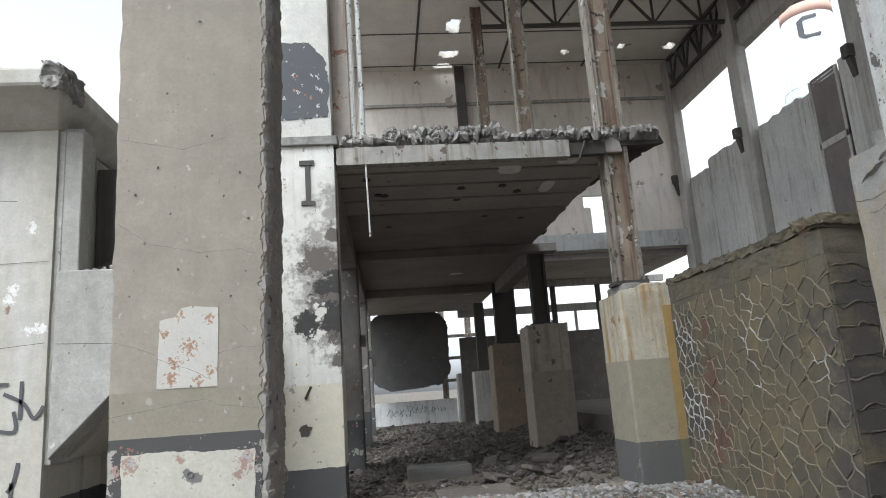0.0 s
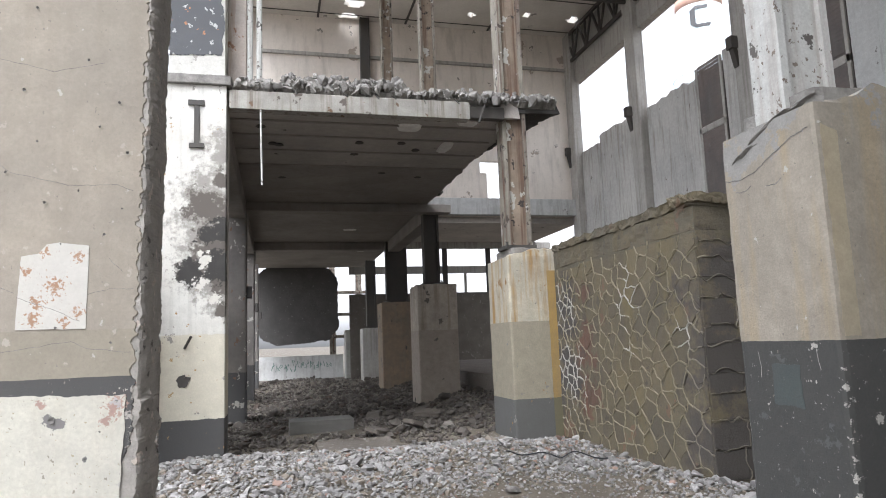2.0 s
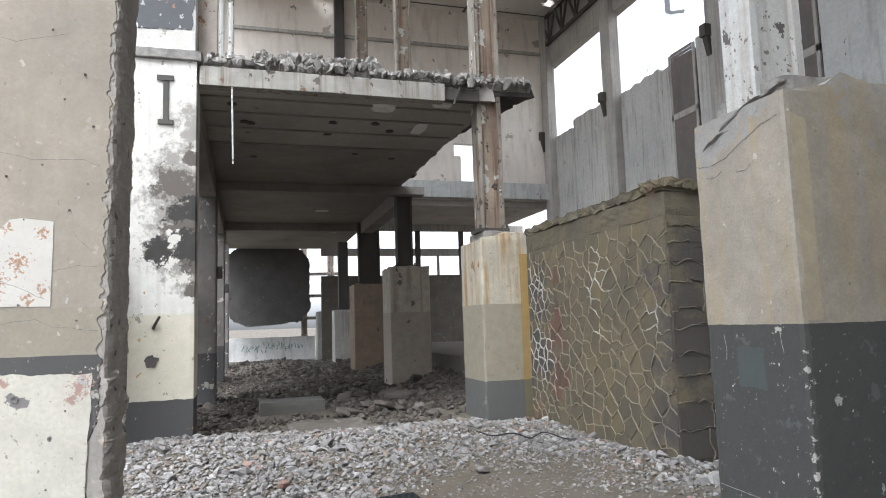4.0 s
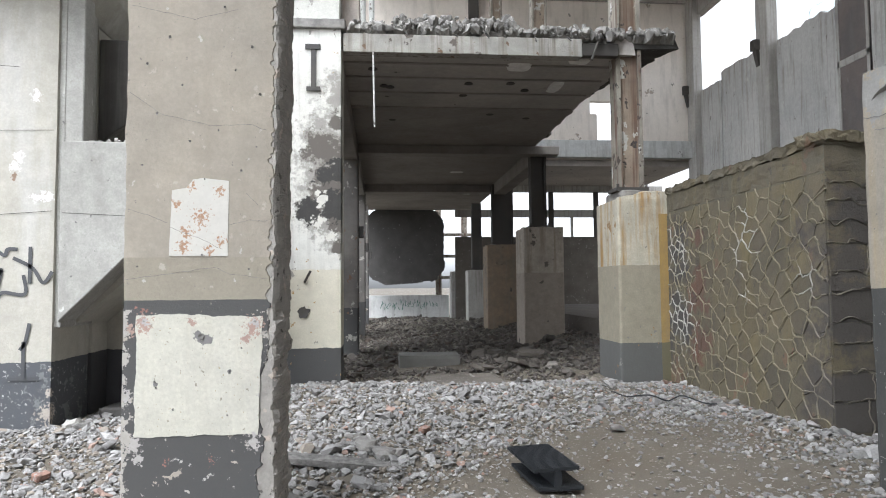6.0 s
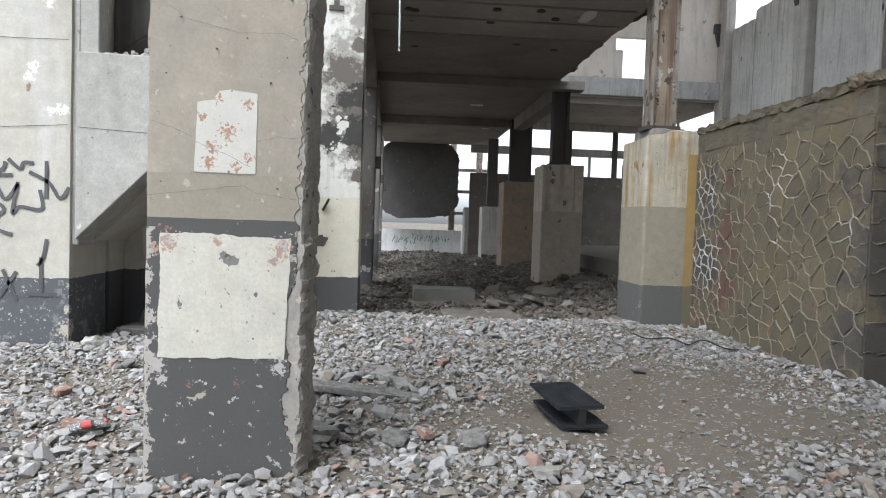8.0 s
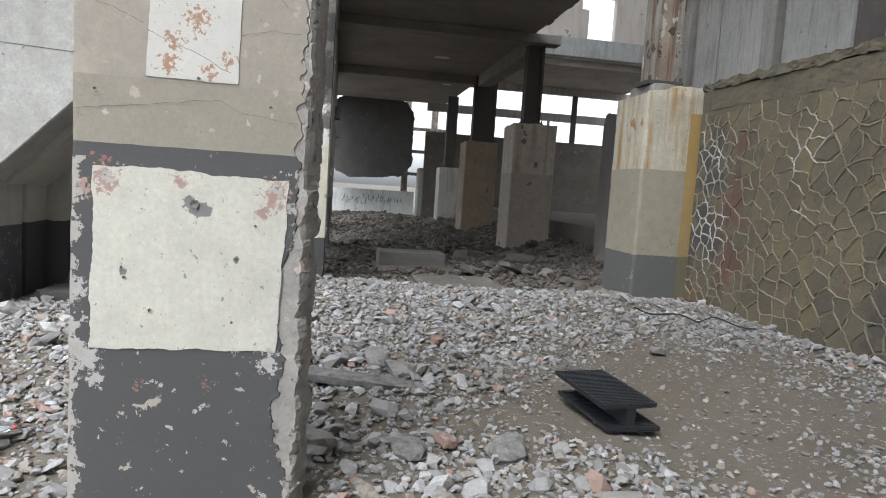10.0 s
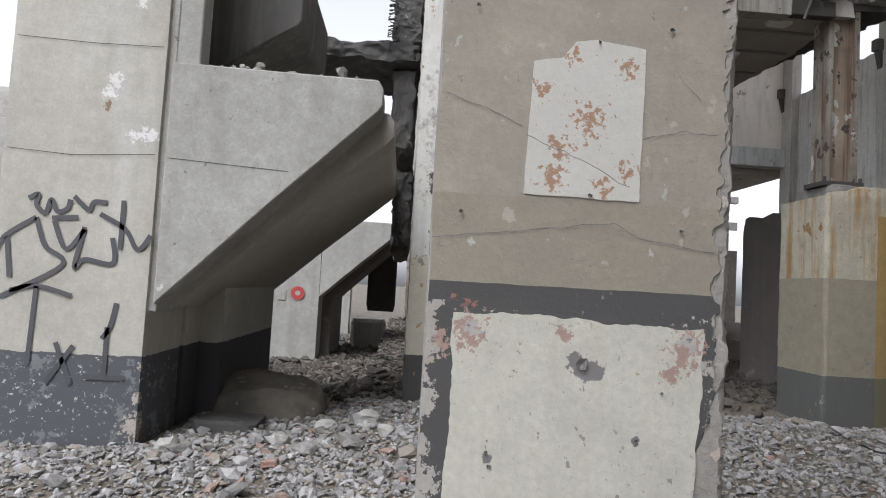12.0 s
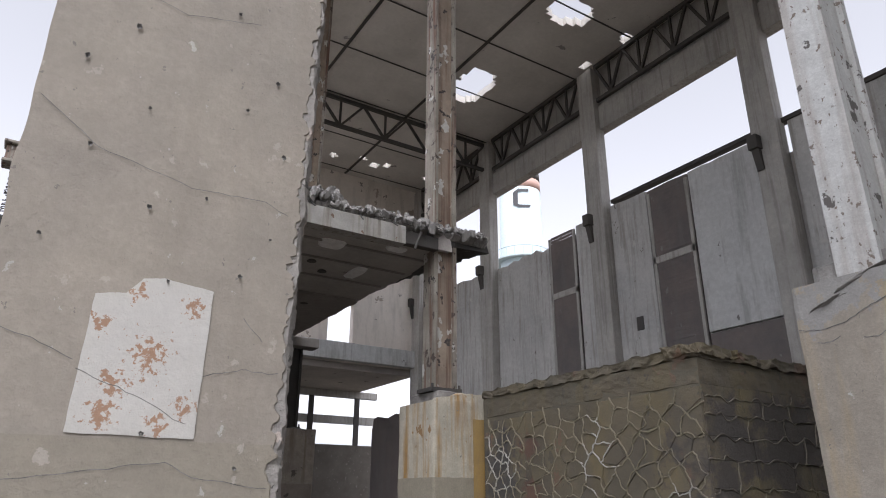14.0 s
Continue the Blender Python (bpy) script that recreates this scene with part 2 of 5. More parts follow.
m_break = surface("broken_slab_edge", (0.34, 0.325, 0.3), (0.19, 0.18, 0.17), bump=1.0, grain=25, stain=5)
m_steel = surface("rusted_painted_steel", (0.36, 0.33, 0.275), (0.2, 0.175, 0.14), chips=[((0.07, 0.05, 0.04), 0.36, 7.0), ((0.62, 0.61, 0.57), 0.2, 2.6), ((0.05, 0.042, 0.038), 0.22, 4.0)], stain=1.6,
                  streaks=[((0.13, 0.05, 0.025), 0.9)], run=2.2, rough=0.7, metal=0.1)
m_rust = surface("flaking_rust", (0.34, 0.27, 0.2), (0.2, 0.15, 0.11), chips=[((0.5, 0.48, 0.43), 0.34, 2.6), ((0.04, 0.03, 0.026), 0.25, 5.0)], streaks=[((0.12, 0.06, 0.035), 0.8)], run=2.4, stain=1.4, bump=0.7)
m_steel_white = surface("white_painted_steel", (0.62, 0.63, 0.6), (0.55, 0.55, 0.52), chips=[((0.2, 0.16, 0.13), 0.3, 13.0), ((0.1, 0.09, 0.08), 0.26, 3.2)], streaks=[((0.2, 0.1, 0.05), 0.3)], rough=0.65)
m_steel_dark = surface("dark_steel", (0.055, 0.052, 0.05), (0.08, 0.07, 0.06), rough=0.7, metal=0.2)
m_bracket = surface("pale_bracket_concrete", (0.46, 0.45, 0.415), (0.36, 0.35, 0.32), streaks=[((0.29, 0.28, 0.255), 0.6)], run=0.45, chips=[((0.2, 0.19, 0.18), 0.05, 10.0), ((0.37, 0.36, 0.33), 0.22, 2.2), ((0.26, 0.25, 0.23), 0.06, 19.0), ((0.54, 0.53, 0.5), 0.08, 3.5)], dirt=0.45)
m_tagged = surface("cream_wall_paint", (0.48, 0.455, 0.39), (0.39, 0.37, 0.32), bands=[(0.71, (0.075, 0.08, 0.09))], scuffs=[((0.46, 0.46, 0.45), 0.15, 19.0, 0.69), ((0.17, 0.175, 0.18), 0.3, 5.0, 0.69)],
                   streaks=[((0.56, 0.55, 0.52), 0.6)], run=0.5, dirt=0.3, worn=[((0.72, 0.71, 0.68), [(-4.3, 8.3, 3.1, 0.1), (-4.32, 8.3, 2.98, 0.09), (-3.98, 8.3, 2.64, 0.1), (-4.1, 8.3, 2.63, 0.08), (-4.1, 8.3, 3.85, 0.09)], 22.0, 0.54), ((0.42, 0.37, 0.32), [(-3.9, 8.3, 0.12, 0.16), (-3.88, 8.3, 0.35, 0.08), (-3.87, 8.3, 0.62, 0.05)], 30.0, 0.54), ((0.25, 0.17, 0.12), [(-4.34, 8.3, 2.88, 0.05)], 20.0)])
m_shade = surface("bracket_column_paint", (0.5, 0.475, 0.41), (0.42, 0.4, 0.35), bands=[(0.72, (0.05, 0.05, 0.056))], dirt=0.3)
# soot tones, also used as painted shade on the slab's torn side
m_soot_and_shade = surface("soot_and_shade_concrete", (0.055, 0.052, 0.05), (0.085, 0.08, 0.076), bump=0.9, stain=1.5, chips=[((0.25, 0.24, 0.23), 0.12, 9.0)])
m_spray = surface("spray_paint", (0.045, 0.048, 0.055), (0.07, 0.07, 0.075), rough=0.6, bump=0.1)
m_green_tag = surface("green_spray_paint", (0.1, 0.2, 0.16), (0.12, 0.22, 0.2), bump=0.1)
# front face: greyer stone and mortar, darkened so its shade sits in the colour
FRONT_SHADE = [(x, 6.64, z, 0.62) for x in (5.0, 5.9, 6.8, 7.7) for z in (0.3, 1.2, 2.1)]
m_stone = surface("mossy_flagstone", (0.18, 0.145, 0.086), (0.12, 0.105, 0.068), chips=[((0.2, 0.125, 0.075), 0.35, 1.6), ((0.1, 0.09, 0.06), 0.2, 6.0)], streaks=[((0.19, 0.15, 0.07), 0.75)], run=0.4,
                  worn=[((0.16, 0.08, 0.05), [(4.56, 9.55, 1.4, 0.5), (4.56, 9.6, 0.7, 0.5), (4.56, 9.5, 2.2, 0.3)], 3.0, 0.48, 0.1), ((0.07, 0.066, 0.06), [(4.56, 10.2, 1.0, 0.6), (4.56, 10.2, 2.0, 0.6)], 2.5, 0.46, 0.12), ((0.078, 0.067, 0.057), FRONT_SHADE, 2.5, 0.42, 0.12)], bump=0.9, stain=1.3, vary=0.45)
m_mortar = surface("pale_mortar", (0.225, 0.195, 0.127), (0.3, 0.265, 0.18), bump=0.6, stain=0.9, worn=[((0.5, 0.49, 0.44), [(4.56, 10.1, 1.0, 0.75), (4.56, 10.2, 2.0, 0.5), (4.56, 8.2, 2.1, 0.35), (4.56, 8.3, 1.5, 0.25), (4.56, 7.0, 1.6, 0.3)], 3.0, 0.48, 0.1), ((0.21, 0.185, 0.145), FRONT_SHADE, 2.5, 0.42, 0.1)])
m_soffit = surface("darker_soffit", (0.36, 0.33, 0.3), (0.22, 0.205, 0.19), stain=0.6, streaks=[((0.24, 0.21, 0.18), 0.3)], chips=[((0.3, 0.28, 0.25), 0.08, 3.0)])
m_backing = surface("mortar_backing", (0.14, 0.12, 0.078), (0.1, 0.09, 0.065), bump=0.8, stain=2)
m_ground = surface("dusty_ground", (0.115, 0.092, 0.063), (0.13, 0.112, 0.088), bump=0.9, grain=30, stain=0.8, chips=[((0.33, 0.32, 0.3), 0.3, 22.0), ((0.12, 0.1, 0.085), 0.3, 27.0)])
m_rubble = island_surface("concrete_rubble", [(0.0, (0.26, 0.253, 0.245)), (0.3, (0.33, 0.322, 0.312)), (0.55, (0.19, 0.183, 0.175)), (0.74, (0.4, 0.39, 0.378)), (0.84, (0.25, 0.215, 0.175)), (0.965, (0.3, 0.2, 0.16))])
# brown debris, its tones darkened further as shade under the slab
m_rubble_shaded = island_surface("shade_tinted_debris", [(0.0, (0.072, 0.061, 0.051)), (0.35, (0.056, 0.047, 0.04)), (0.6, (0.1, 0.086, 0.073)), (0.85, (0.08, 0.056, 0.042)), (0.93, (0.2, 0.18, 0.16))])
m_dirt = surface("dark_dusty_debris", (0.1, 0.085, 0.07), (0.15, 0.13, 0.11), bump=1.0, stain=1.2, grain=25, chips=[((0.24, 0.22, 0.2), 0.2, 8.0)])
m_brick = surface("broken_red_brick", (0.28, 0.14, 0.1), (0.3, 0.2, 0.16), bump=0.8, stain=14, chips=[((0.33, 0.31, 0.29), 0.45, 30.0)])
m_plastic = surface("black_plastic", (0.014, 0.017, 0.021), (0.02, 0.022, 0.026), rough=0.5, bump=0.1, dirt=0.1)
m_red = surface("red_sign_paint", (0.5, 0.05, 0.045), (0.45, 0.08, 0.07), bump=0.1)
m_tank = surface("pale_tank_paint", (0.6, 0.72, 0.76), (0.66, 0.74, 0.76), bump=0.1)
m_tank_red = surface("orange_tank_band", (0.7, 0.42, 0.33), (0.66, 0.45, 0.38), bump=0.1)


# ---- helpers for meshes ----
def box(bm, x0, x1, y0, y1, z0, z1):
    m = Matrix.Translation(((x0 + x1) / 2, (y0 + y1) / 2, (z0 + z1) / 2)) @ Matrix.Diagonal((x1 - x0, y1 - y0, z1 - z0, 1))
    return bmesh.ops.create_cube(bm, size=1, matrix=m)["verts"]


def bar(bm, a, b, w, h):
    """A straight bar of section w x h from a to b."""
    a, b = Vector(a), Vector(b)
    q = (b - a).to_track_quat("Z", "Y").to_matrix().to_4x4()
    m = Matrix.Translation((a + b) / 2) @ q @ Matrix.Diagonal((w, h, (b - a).length, 1))
    bmesh.ops.create_cube(bm, size=1, matrix=m)


def tube(bm, a, b, r, seg=10):
    a, b = Vector(a), Vector(b)
    q = (b - a).to_track_quat("Z", "Y").to_matrix().to_4x4()
    bmesh.ops.create_cone(bm, cap_ends=True, segments=seg, radius1=r, radius2=r, depth=(b - a).length, matrix=Matrix.Translation((a + b) / 2) @ q)


def part(name, bm, material, parent=None, label="", bevel=0.0, smooth=False):
    if bevel:
        bmesh.ops.bevel(bm, geom=bm.edges[:], offset=bevel, segments=1, affect="EDGES")
    me = bpy.data.meshes.new(name)
    bm.to_mesh(me)
    bm.free()
    me.materials.append(material)
    if smooth:
        for p in me.polygons:
            p.use_smooth = True
    ob = new(name, me)
    ob.parent = parent
    if label:
        ob["label"] = label
    return ob


def boxpart(name, dims, material, parent=None, label="", bevel=0.012):
    bm = bmesh.new()
    box(bm, *dims)
    return part(name, bm, material, parent, label, bevel)


def thing(name, label, category, group="", kind=""):
    return tagged(new(name), label, category, group, kind)


def worn_box(dims, cuts=9, wear=0.03, top=0.0, freq=2.2, skip_z=True):
    """A box with uneven arrises; top: how far its upper edge is broken away."""
    x0, x1, y0, y1, z0, z1 = dims
    bm = bmesh.new()
    box(bm, *dims)
    bmesh.ops.subdivide_edges(bm, edges=bm.edges[:], cuts=cuts, use_grid_fill=True)
    for v in bm.verts:
        c = v.co
        near = sum((abs(c.x - x0) < 1e-4 or abs(c.x - x1) < 1e-4, abs(c.y - y0) < 1e-4 or abs(c.y - y1) < 1e-4, abs(c.z - z0) < 1e-4 or abs(c.z - z1) < 1e-4))
        k = noise.noise_vector(c * freq * 3)
        mid = Vector(((x0 + x1) / 2, (y0 + y1) / 2, c.z))
        if near >= 2:
            c += (mid - c).normalized() * wear * (0.35 + 0.65 * abs(k.x)) * 1.2
        if top and c.z > z1 - (z1 - z0) / cuts * 0.8:
            e = max(0, noise.noise(Vector((c.x, c.y, 3.1)) * freq) + 0.35)
            c.z -= top * e
            c += Vector((k.x, k.y, 0)) * top * 0.3
    return bm


def ribbon(bm, pts, width, y):
    """A flat stroke in the xz plane along pts, facing -y."""
    pts = [Vector((a, 0, b)) for a, b in pts]
    rows = []
    for i, p in enumerate(pts):
        d = (pts[min(i + 1, len(pts) - 1)] - pts[max(i - 1, 0)]).normalized()
        side = Vector((-d.z, 0, d.x)) * width / 2
        rows.append([bm.verts.new((p.x + s * side.x, y, p.z + s * side.z)) for s in (-1, 1)])
    for a, b in zip(rows, rows[1:]):
        bm.faces.new((a[0], a[1], b[1], b[0]))


def patch(bm, outline, y, thick=0.004, wobble=0.006):
    """A thin skin with an uneven rim in the xz plane, standing proud of y towards -y."""
    pts = []
    for i, (a, b) in enumerate(outline):
        c, d = outline[(i + 1) % len(outline)]
        steps = max(1, int(math.hypot(c - a, d - b) / 0.012))
        for k in range(steps):
            x, z = a + (c - a) * k / steps, b + (d - b) * k / steps
            n = noise.noise_vector(Vector((x * 13, z * 13, y)))
            k = noise.noise_vector(Vector((x * 47, z * 47, y)))
            pts.append((x + (n.x + 0.45 * k.x) * wobble, z + (n.y + 0.45 * k.y) * wobble))
    f = bm.faces.new([bm.verts.new((x, y - thick, z)) for x, z in pts])
    r = bmesh.ops.extrude_face_region(bm, geom=[f])
    for v in r["geom"]:
        if isinstance(v, bmesh.types.BMVert):
            v.co.y += thick
    bmesh.ops.recalc_face_normals(bm, faces=bm.faces[:])


def crater(bm, x, z, y, r, seed):
    """A chipped pit: an uneven rim just proud of the wall round a hollow."""
    rim, inner = [], []
    for i in range(18):
        a = i * math.tau / 18
        q = r * (0.8 + 0.45 * noise.noise(Vector((math.cos(a) * 1.7, math.sin(a) * 1.7, seed))))
        rim.append(bm.verts.new((x + q * math.cos(a), y - 0.009, z + q * math.sin(a))))
        inner.append(bm.verts.new((x + q * 0.45 * math.cos(a) + r * 0.1, y - 0.004, z + q * 0.45 * math.sin(a))))
    c = bm.verts.new((x + r * 0.12, y - 0.001, z))
    for i in range(18):
        j = (i + 1) % 18
        bm.faces.new((rim[i], rim[j], inner[j], inner[i]))
        bm.faces.new((inner[i], inner[j], c))


# ---- ground ----
def height(x, y):
    h = -0.06
    h += 0.10 * math.exp(-((x - 1.0) / 2.2) ** 2 - ((y - 9.3) / 1.3) ** 2)
    h += 0.10 * math.exp(-((x - 3.6) / 1.6) ** 2 - ((y - 9.6) / 0.9) ** 2)
    h += 0.14 * math.exp(-((x + 0.9) / 1.3) ** 2 - ((y - 9.9) / 1.2) ** 2)
    h += 0.10 * math.exp(-((x - 4.4) / 0.6) ** 2 - ((y - 6.5) / 1.6) ** 2)
    h += 0.05 * math.exp(-((x - 0.2) / 1.2) ** 2 - ((y - 6.9) / 0.9) ** 2)
    h += 0.06 * math.exp(-((x + 3.0) / 1.6) ** 2 - ((y - 7.0) / 1.2) ** 2)
    if y > 10.5:
        k = min(1, (y - 10.5) / 6)
        h -= 0.22 * k
        h += 0.55 * k * math.exp(-((x - 5.6) / 1.7) ** 2) * (1 if y < 34 else 0)
        h += 0.3 * math.exp(-((x - 1.4) / 2.2) ** 2 - ((y - 33) / 4.0) ** 2)
        h += 0.16 * math.exp(-((x - 2.5) / 1.6) ** 2 - ((y - 14.5) / 1.5) ** 2)
    h -= 0.05 * math.exp(-((x - 1.4) / 0.9) ** 2 - ((y - 5.75) / 0.8) ** 2)
    if x < -2.2 and y > 9:
        h -= 0.5 * min(1, (y - 9) / 12)
    n = noise.noise(Vector((x * 0.9, y * 0.9, 0))) * 0.05 + noise.noise(Vector((x * 3.1, y * 3.1, 5))) * 0.022
    return h + n


def spread(a, b, step):
    return list(np.arange(a, b, step))


xs = [-900, -300, -120, -60, -30, -18, -12] + spread(-9, 7, 0.09) + [7.5, 8.5, 10, 12, 15, 20, 30, 60, 120, 300, 900]
ys = [-900, -300, -100, -40, -15, -6, -3] + spread(-1, 13, 0.09) + spread(13, 24, 0.25) + spread(24, 45, 0.6) + [48, 60, 100, 300, 900]
verts = [(x, y, height(x, y) if abs(x) < 40 and abs(y) < 60 else -0.3) for y in ys for x in xs]
w = len(xs)
faces = [(j * w + i, j * w + i + 1, (j + 1) * w + i + 1, (j + 1) * w + i) for j in range(len(ys) - 1) for i in range(w - 1)]
me = bpy.data.meshes.new("ground")
me.from_pydata(verts, [], faces)
me.materials.append(m_ground)
for p in me.polygons:
    p.use_smooth = True
tagged(new("ground", me), "dusty bare earth strewn with grit", "ground", kind="structure")


# ---- pillar with the white square ----
A_Y = 4.32
pillar = thing("painted_pillar", "tall beige plastered pillar with grey band and cream square", "pillar")
bm = bmesh.new()
rows = []
for i in range(1100):
    z = -0.3 + i * 0.0104
    k = 0.012 * noise.noise(Vector((5, 1, z * 1.1))) + 0.03 * max(0, min(1, (z - 2) / 2))
    rough = 1.3 if z < 1.4 else 0.75
    row = [(-1.592, 4.326, z)]
    for j, (x, y) in enumerate(((-0.712, 4.326), (-0.696, 4.345), (-0.684, 4.37), (-0.674, 4.41), (-0.667, 4.46), (-0.662, 4.55), (-0.66, 4.7))):
        q = noise.noise(Vector((y * 13, 3, z * 8))) * 0.012 + noise.noise(Vector((y * 25, 8, z * 23))) * 0.007 + (noise.cell(Vector((y * 31, 3, z * 15))) - 0.5) * 0.008 + noise.noise(Vector((y * 60, 3, z * 55))) * 0.007
        row.append((x + k + q * rough, y + (0.4 * q if 0 < j < 6 else 0), z))
    row.append((-1.592, 4.7, z))
    rows.append([bm.verts.new(c) for c in row])
for a, b in zip(rows, rows[1:]):
    for j in range(9):
        bm.faces.new((a[j], a[(j + 1) % 9], b[(j + 1) % 9], b[j]))
bm.faces.new(rows[-1])
bmesh.ops.recalc_face_normals(bm, faces=bm.faces[:])
part("core", bm, m_core, pillar, "rough broken grey core")
bm = bmesh.new()
rows = []
for i in range(1100):
    z = -0.25 + i * 0.0103
    k = noise.noise(Vector((0.3, 0, z * 1.3))) * 0.016 + noise.noise(Vector((7, 0, z * 6.0))) * 0.014 + (noise.cell(Vector((3, 0, z * 13))) - 0.5) * 0.011 + (noise.cell(Vector((8, 0, z * 31))) - 0.5) * 0.011 + noise.noise(Vector((3, 0, z * 60))) * 0.009
    bite = 0.075 * math.exp(-((z - 0.85) / 0.22) ** 2) + 0.06 * math.exp(-((z - 0.35) / 0.2) ** 2)
    xr = -0.722 + min(0.02, k) - bite + 0.033 * max(0, min(1, (z - 2.0) / 2))
    xl = -1.6 + 0.012 * noise.noise(Vector((1, 4, z * 5)))
    rows.append([bm.verts.new(c) for c in ((xl, A_Y + 0.03, z), (xl, A_Y, z), (xr - 0.006, A_Y, z), (xr + 0.004, A_Y + 0.012, z))])
for a, b in zip(rows, rows[1:]):
    for j in range(3):
        bm.faces.new((a[j], a[j + 1], b[j + 1], b[j]))
bmesh.ops.recalc_face_normals(bm, faces=bm.faces[:])
part("plaster_face", bm, m_pillar, pillar, "beige plaster above a dark grey painted band")
bm = bmesh.new()
patch(bm, [(-1.525, 0.66), (-0.80, 0.66), (-0.775, 1.37), (-1.0, 1.375), (-1.30, 1.39), (-1.525, 1.39)], A_Y, wobble=0.011)
part("cream_square", bm, m_white, pillar, "cream painted square with small chips")
bm = bmesh.new()
patch(bm, [(-1.338, 1.745), (-0.99, 1.74), (-0.985, 2.205), (-1.14, 2.225), (-1.20, 2.215), (-1.24, 2.16), (-1.325, 2.145)], A_Y, wobble=0.003)
part("white_patch", bm, m_paper, pillar, "white patch with flaked rusty spots")
bm = bmesh.new()
for line in ([(-1.6, 1.60), (-1.3, 1.64), (-1.06, 1.675), (-0.98, 1.63), (-0.72, 1.60)], [(-1.58, 2.03), (-1.42, 1.98), (-1.34, 1.94)], [(-0.985, 1.93), (-0.87, 1.96), (-0.73, 1.96)],
             [(-1.338, 1.92), (-1.15, 1.85), (-1.0, 1.77)], [(-1.58, 2.75), (-1.4, 2.62), (-1.1, 2.55), (-0.85, 2.56), (-0.75, 2.52)], [(-0.88, 2.13), (-0.80, 2.05)], [(-1.58, 3.3), (-1.2, 3.22), (-0.9, 3.3)]):
    fine = []
    for p, q in zip(line, line[1:]):
        for i in range(8):
            x, z = p[0] + (q[0] - p[0]) * i / 8, p[1] + (q[1] - p[1]) * i / 8
            fine.append((x, z + 0.008 * noise.noise(Vector((x * 25, z * 25, 2)))))
    ribbon(bm, fine, 0.0022, A_Y - 0.0045)
part("crack", bm, m_pit, pillar, "fine winding cracks")
bm = bmesh.new()
# chipped pits are nearly flat; dark tones stand in for their inner shade
crater(bm, -1.14, 1.255, A_Y - 0.002, 0.022, 1.0)
for k, (x, z, r) in enumerate([(-1.42, 2.62, 0.018), (-0.91, 2.27, 0.02), (-1.27, 2.80, 0.016), (-1.48, 2.93, 0.022), (-0.82, 2.42, 0.012), (-1.13, 2.215, 0.013), (-1.14, 1.75, 0.016),
                               (-1.41, 0.99, 0.014), (-1.40, 0.95, 0.016), (-0.97, 1.04, 0.014), (-1.02, 3.3, 0.018), (-1.3, 3.6, 0.02), (-0.85, 3.05, 0.02), (-1.1, 4.1, 0.03), (-0.8, 4.4, 0.02), (-1.22, 2.45, 0.02), (-1.05, 2.52, 0.014), (-1.5, 2.3, 0.016), (-0.8, 2.75, 0.022), (-1.35, 3.1, 0.024), (-0.95, 2.9, 0.016), (-1.52, 1.68, 0.014), (-0.86, 1.66, 0.016), (-0.9, 1.18, 0.014), (-1.3, 0.82, 0.018), (-0.98, 0.78, 0.015)]):
    crater(bm, x, z, A_Y - 0.001, r * 0.5, 3.0 + k)
part("pits", bm, m_pit, pillar, "chipped pits in the plaster")


# ---- second pillar, behind it ----
W_Y = 10.757
second = thing("sooty_pillar", "white plastered pillar with soot stains and grey base band", "pillar")
part("shaft", worn_box((-1.6, -0.69, W_Y, 11.45, -0.4, 5.72), 14, 0.02), m_second, second)
part("upper_shaft", worn_box((-1.56, -0.72, W_Y + 0.06, 11.45, 5.75, 13.0), 10, 0.015), surface("pale_upper_paint", (0.68, 0.67, 0.62), (0.58, 0.57, 0.52), chips=[((0.35, 0.33, 0.3), 0.1, 3.0)]), second)
part("ledge", worn_box((-1.62, -0.62, W_Y - 0.05, 11.5, 5.70, 5.86), 12, 0.03, 0.05), m_break, second, "broken concrete ledge")
bm = bmesh.new()
patch(bm, [(-1.55, 6.19), (-0.76, 6.23), (-0.74, 6.9), (-0.80, 7.3), (-1.05, 7.6), (-1.56, 7.6)], W_Y + 0.06, 0.006, 0.03)
part("dark_panel", bm, surface("flaking_slate_paint", (0.1, 0.105, 0.115), (0.085, 0.09, 0.1), chips=[((0.5, 0.5, 0.5), 0.2, 9.0), ((0.45, 0.2, 0.1), 0.22, 4.0)]), second, "slate grey flaking paint")
bm = bmesh.new()
box(bm, -1.17, -1.09, W_Y - 0.02, W_Y + 0.05, 4.72, 5.42)
box(bm, -1.26, -1.02, W_Y - 0.03, W_Y + 0.05, 5.36, 5.44)
box(bm, -1.24, -1.02, W_Y - 0.03, W_Y + 0.05, 4.68, 4.75)
part("steel_insert", bm, m_steel_dark, second, "rusted steel section set in the face")
bm = bmesh.new()
# shallow pit, coloured dark in place of the shade in a hole
crater(bm, -1.268, 1.171, W_Y - 0.004, 0.1, 2.5)
part("pit", bm, m_steel_dark, second)
bm = bmesh.new()
tube(bm, (-1.26, W_Y - 0.01, 1.63), (-1.16, W_Y - 0.12, 1.80), 0.02)
part("bolt", bm, m_steel_dark, second)


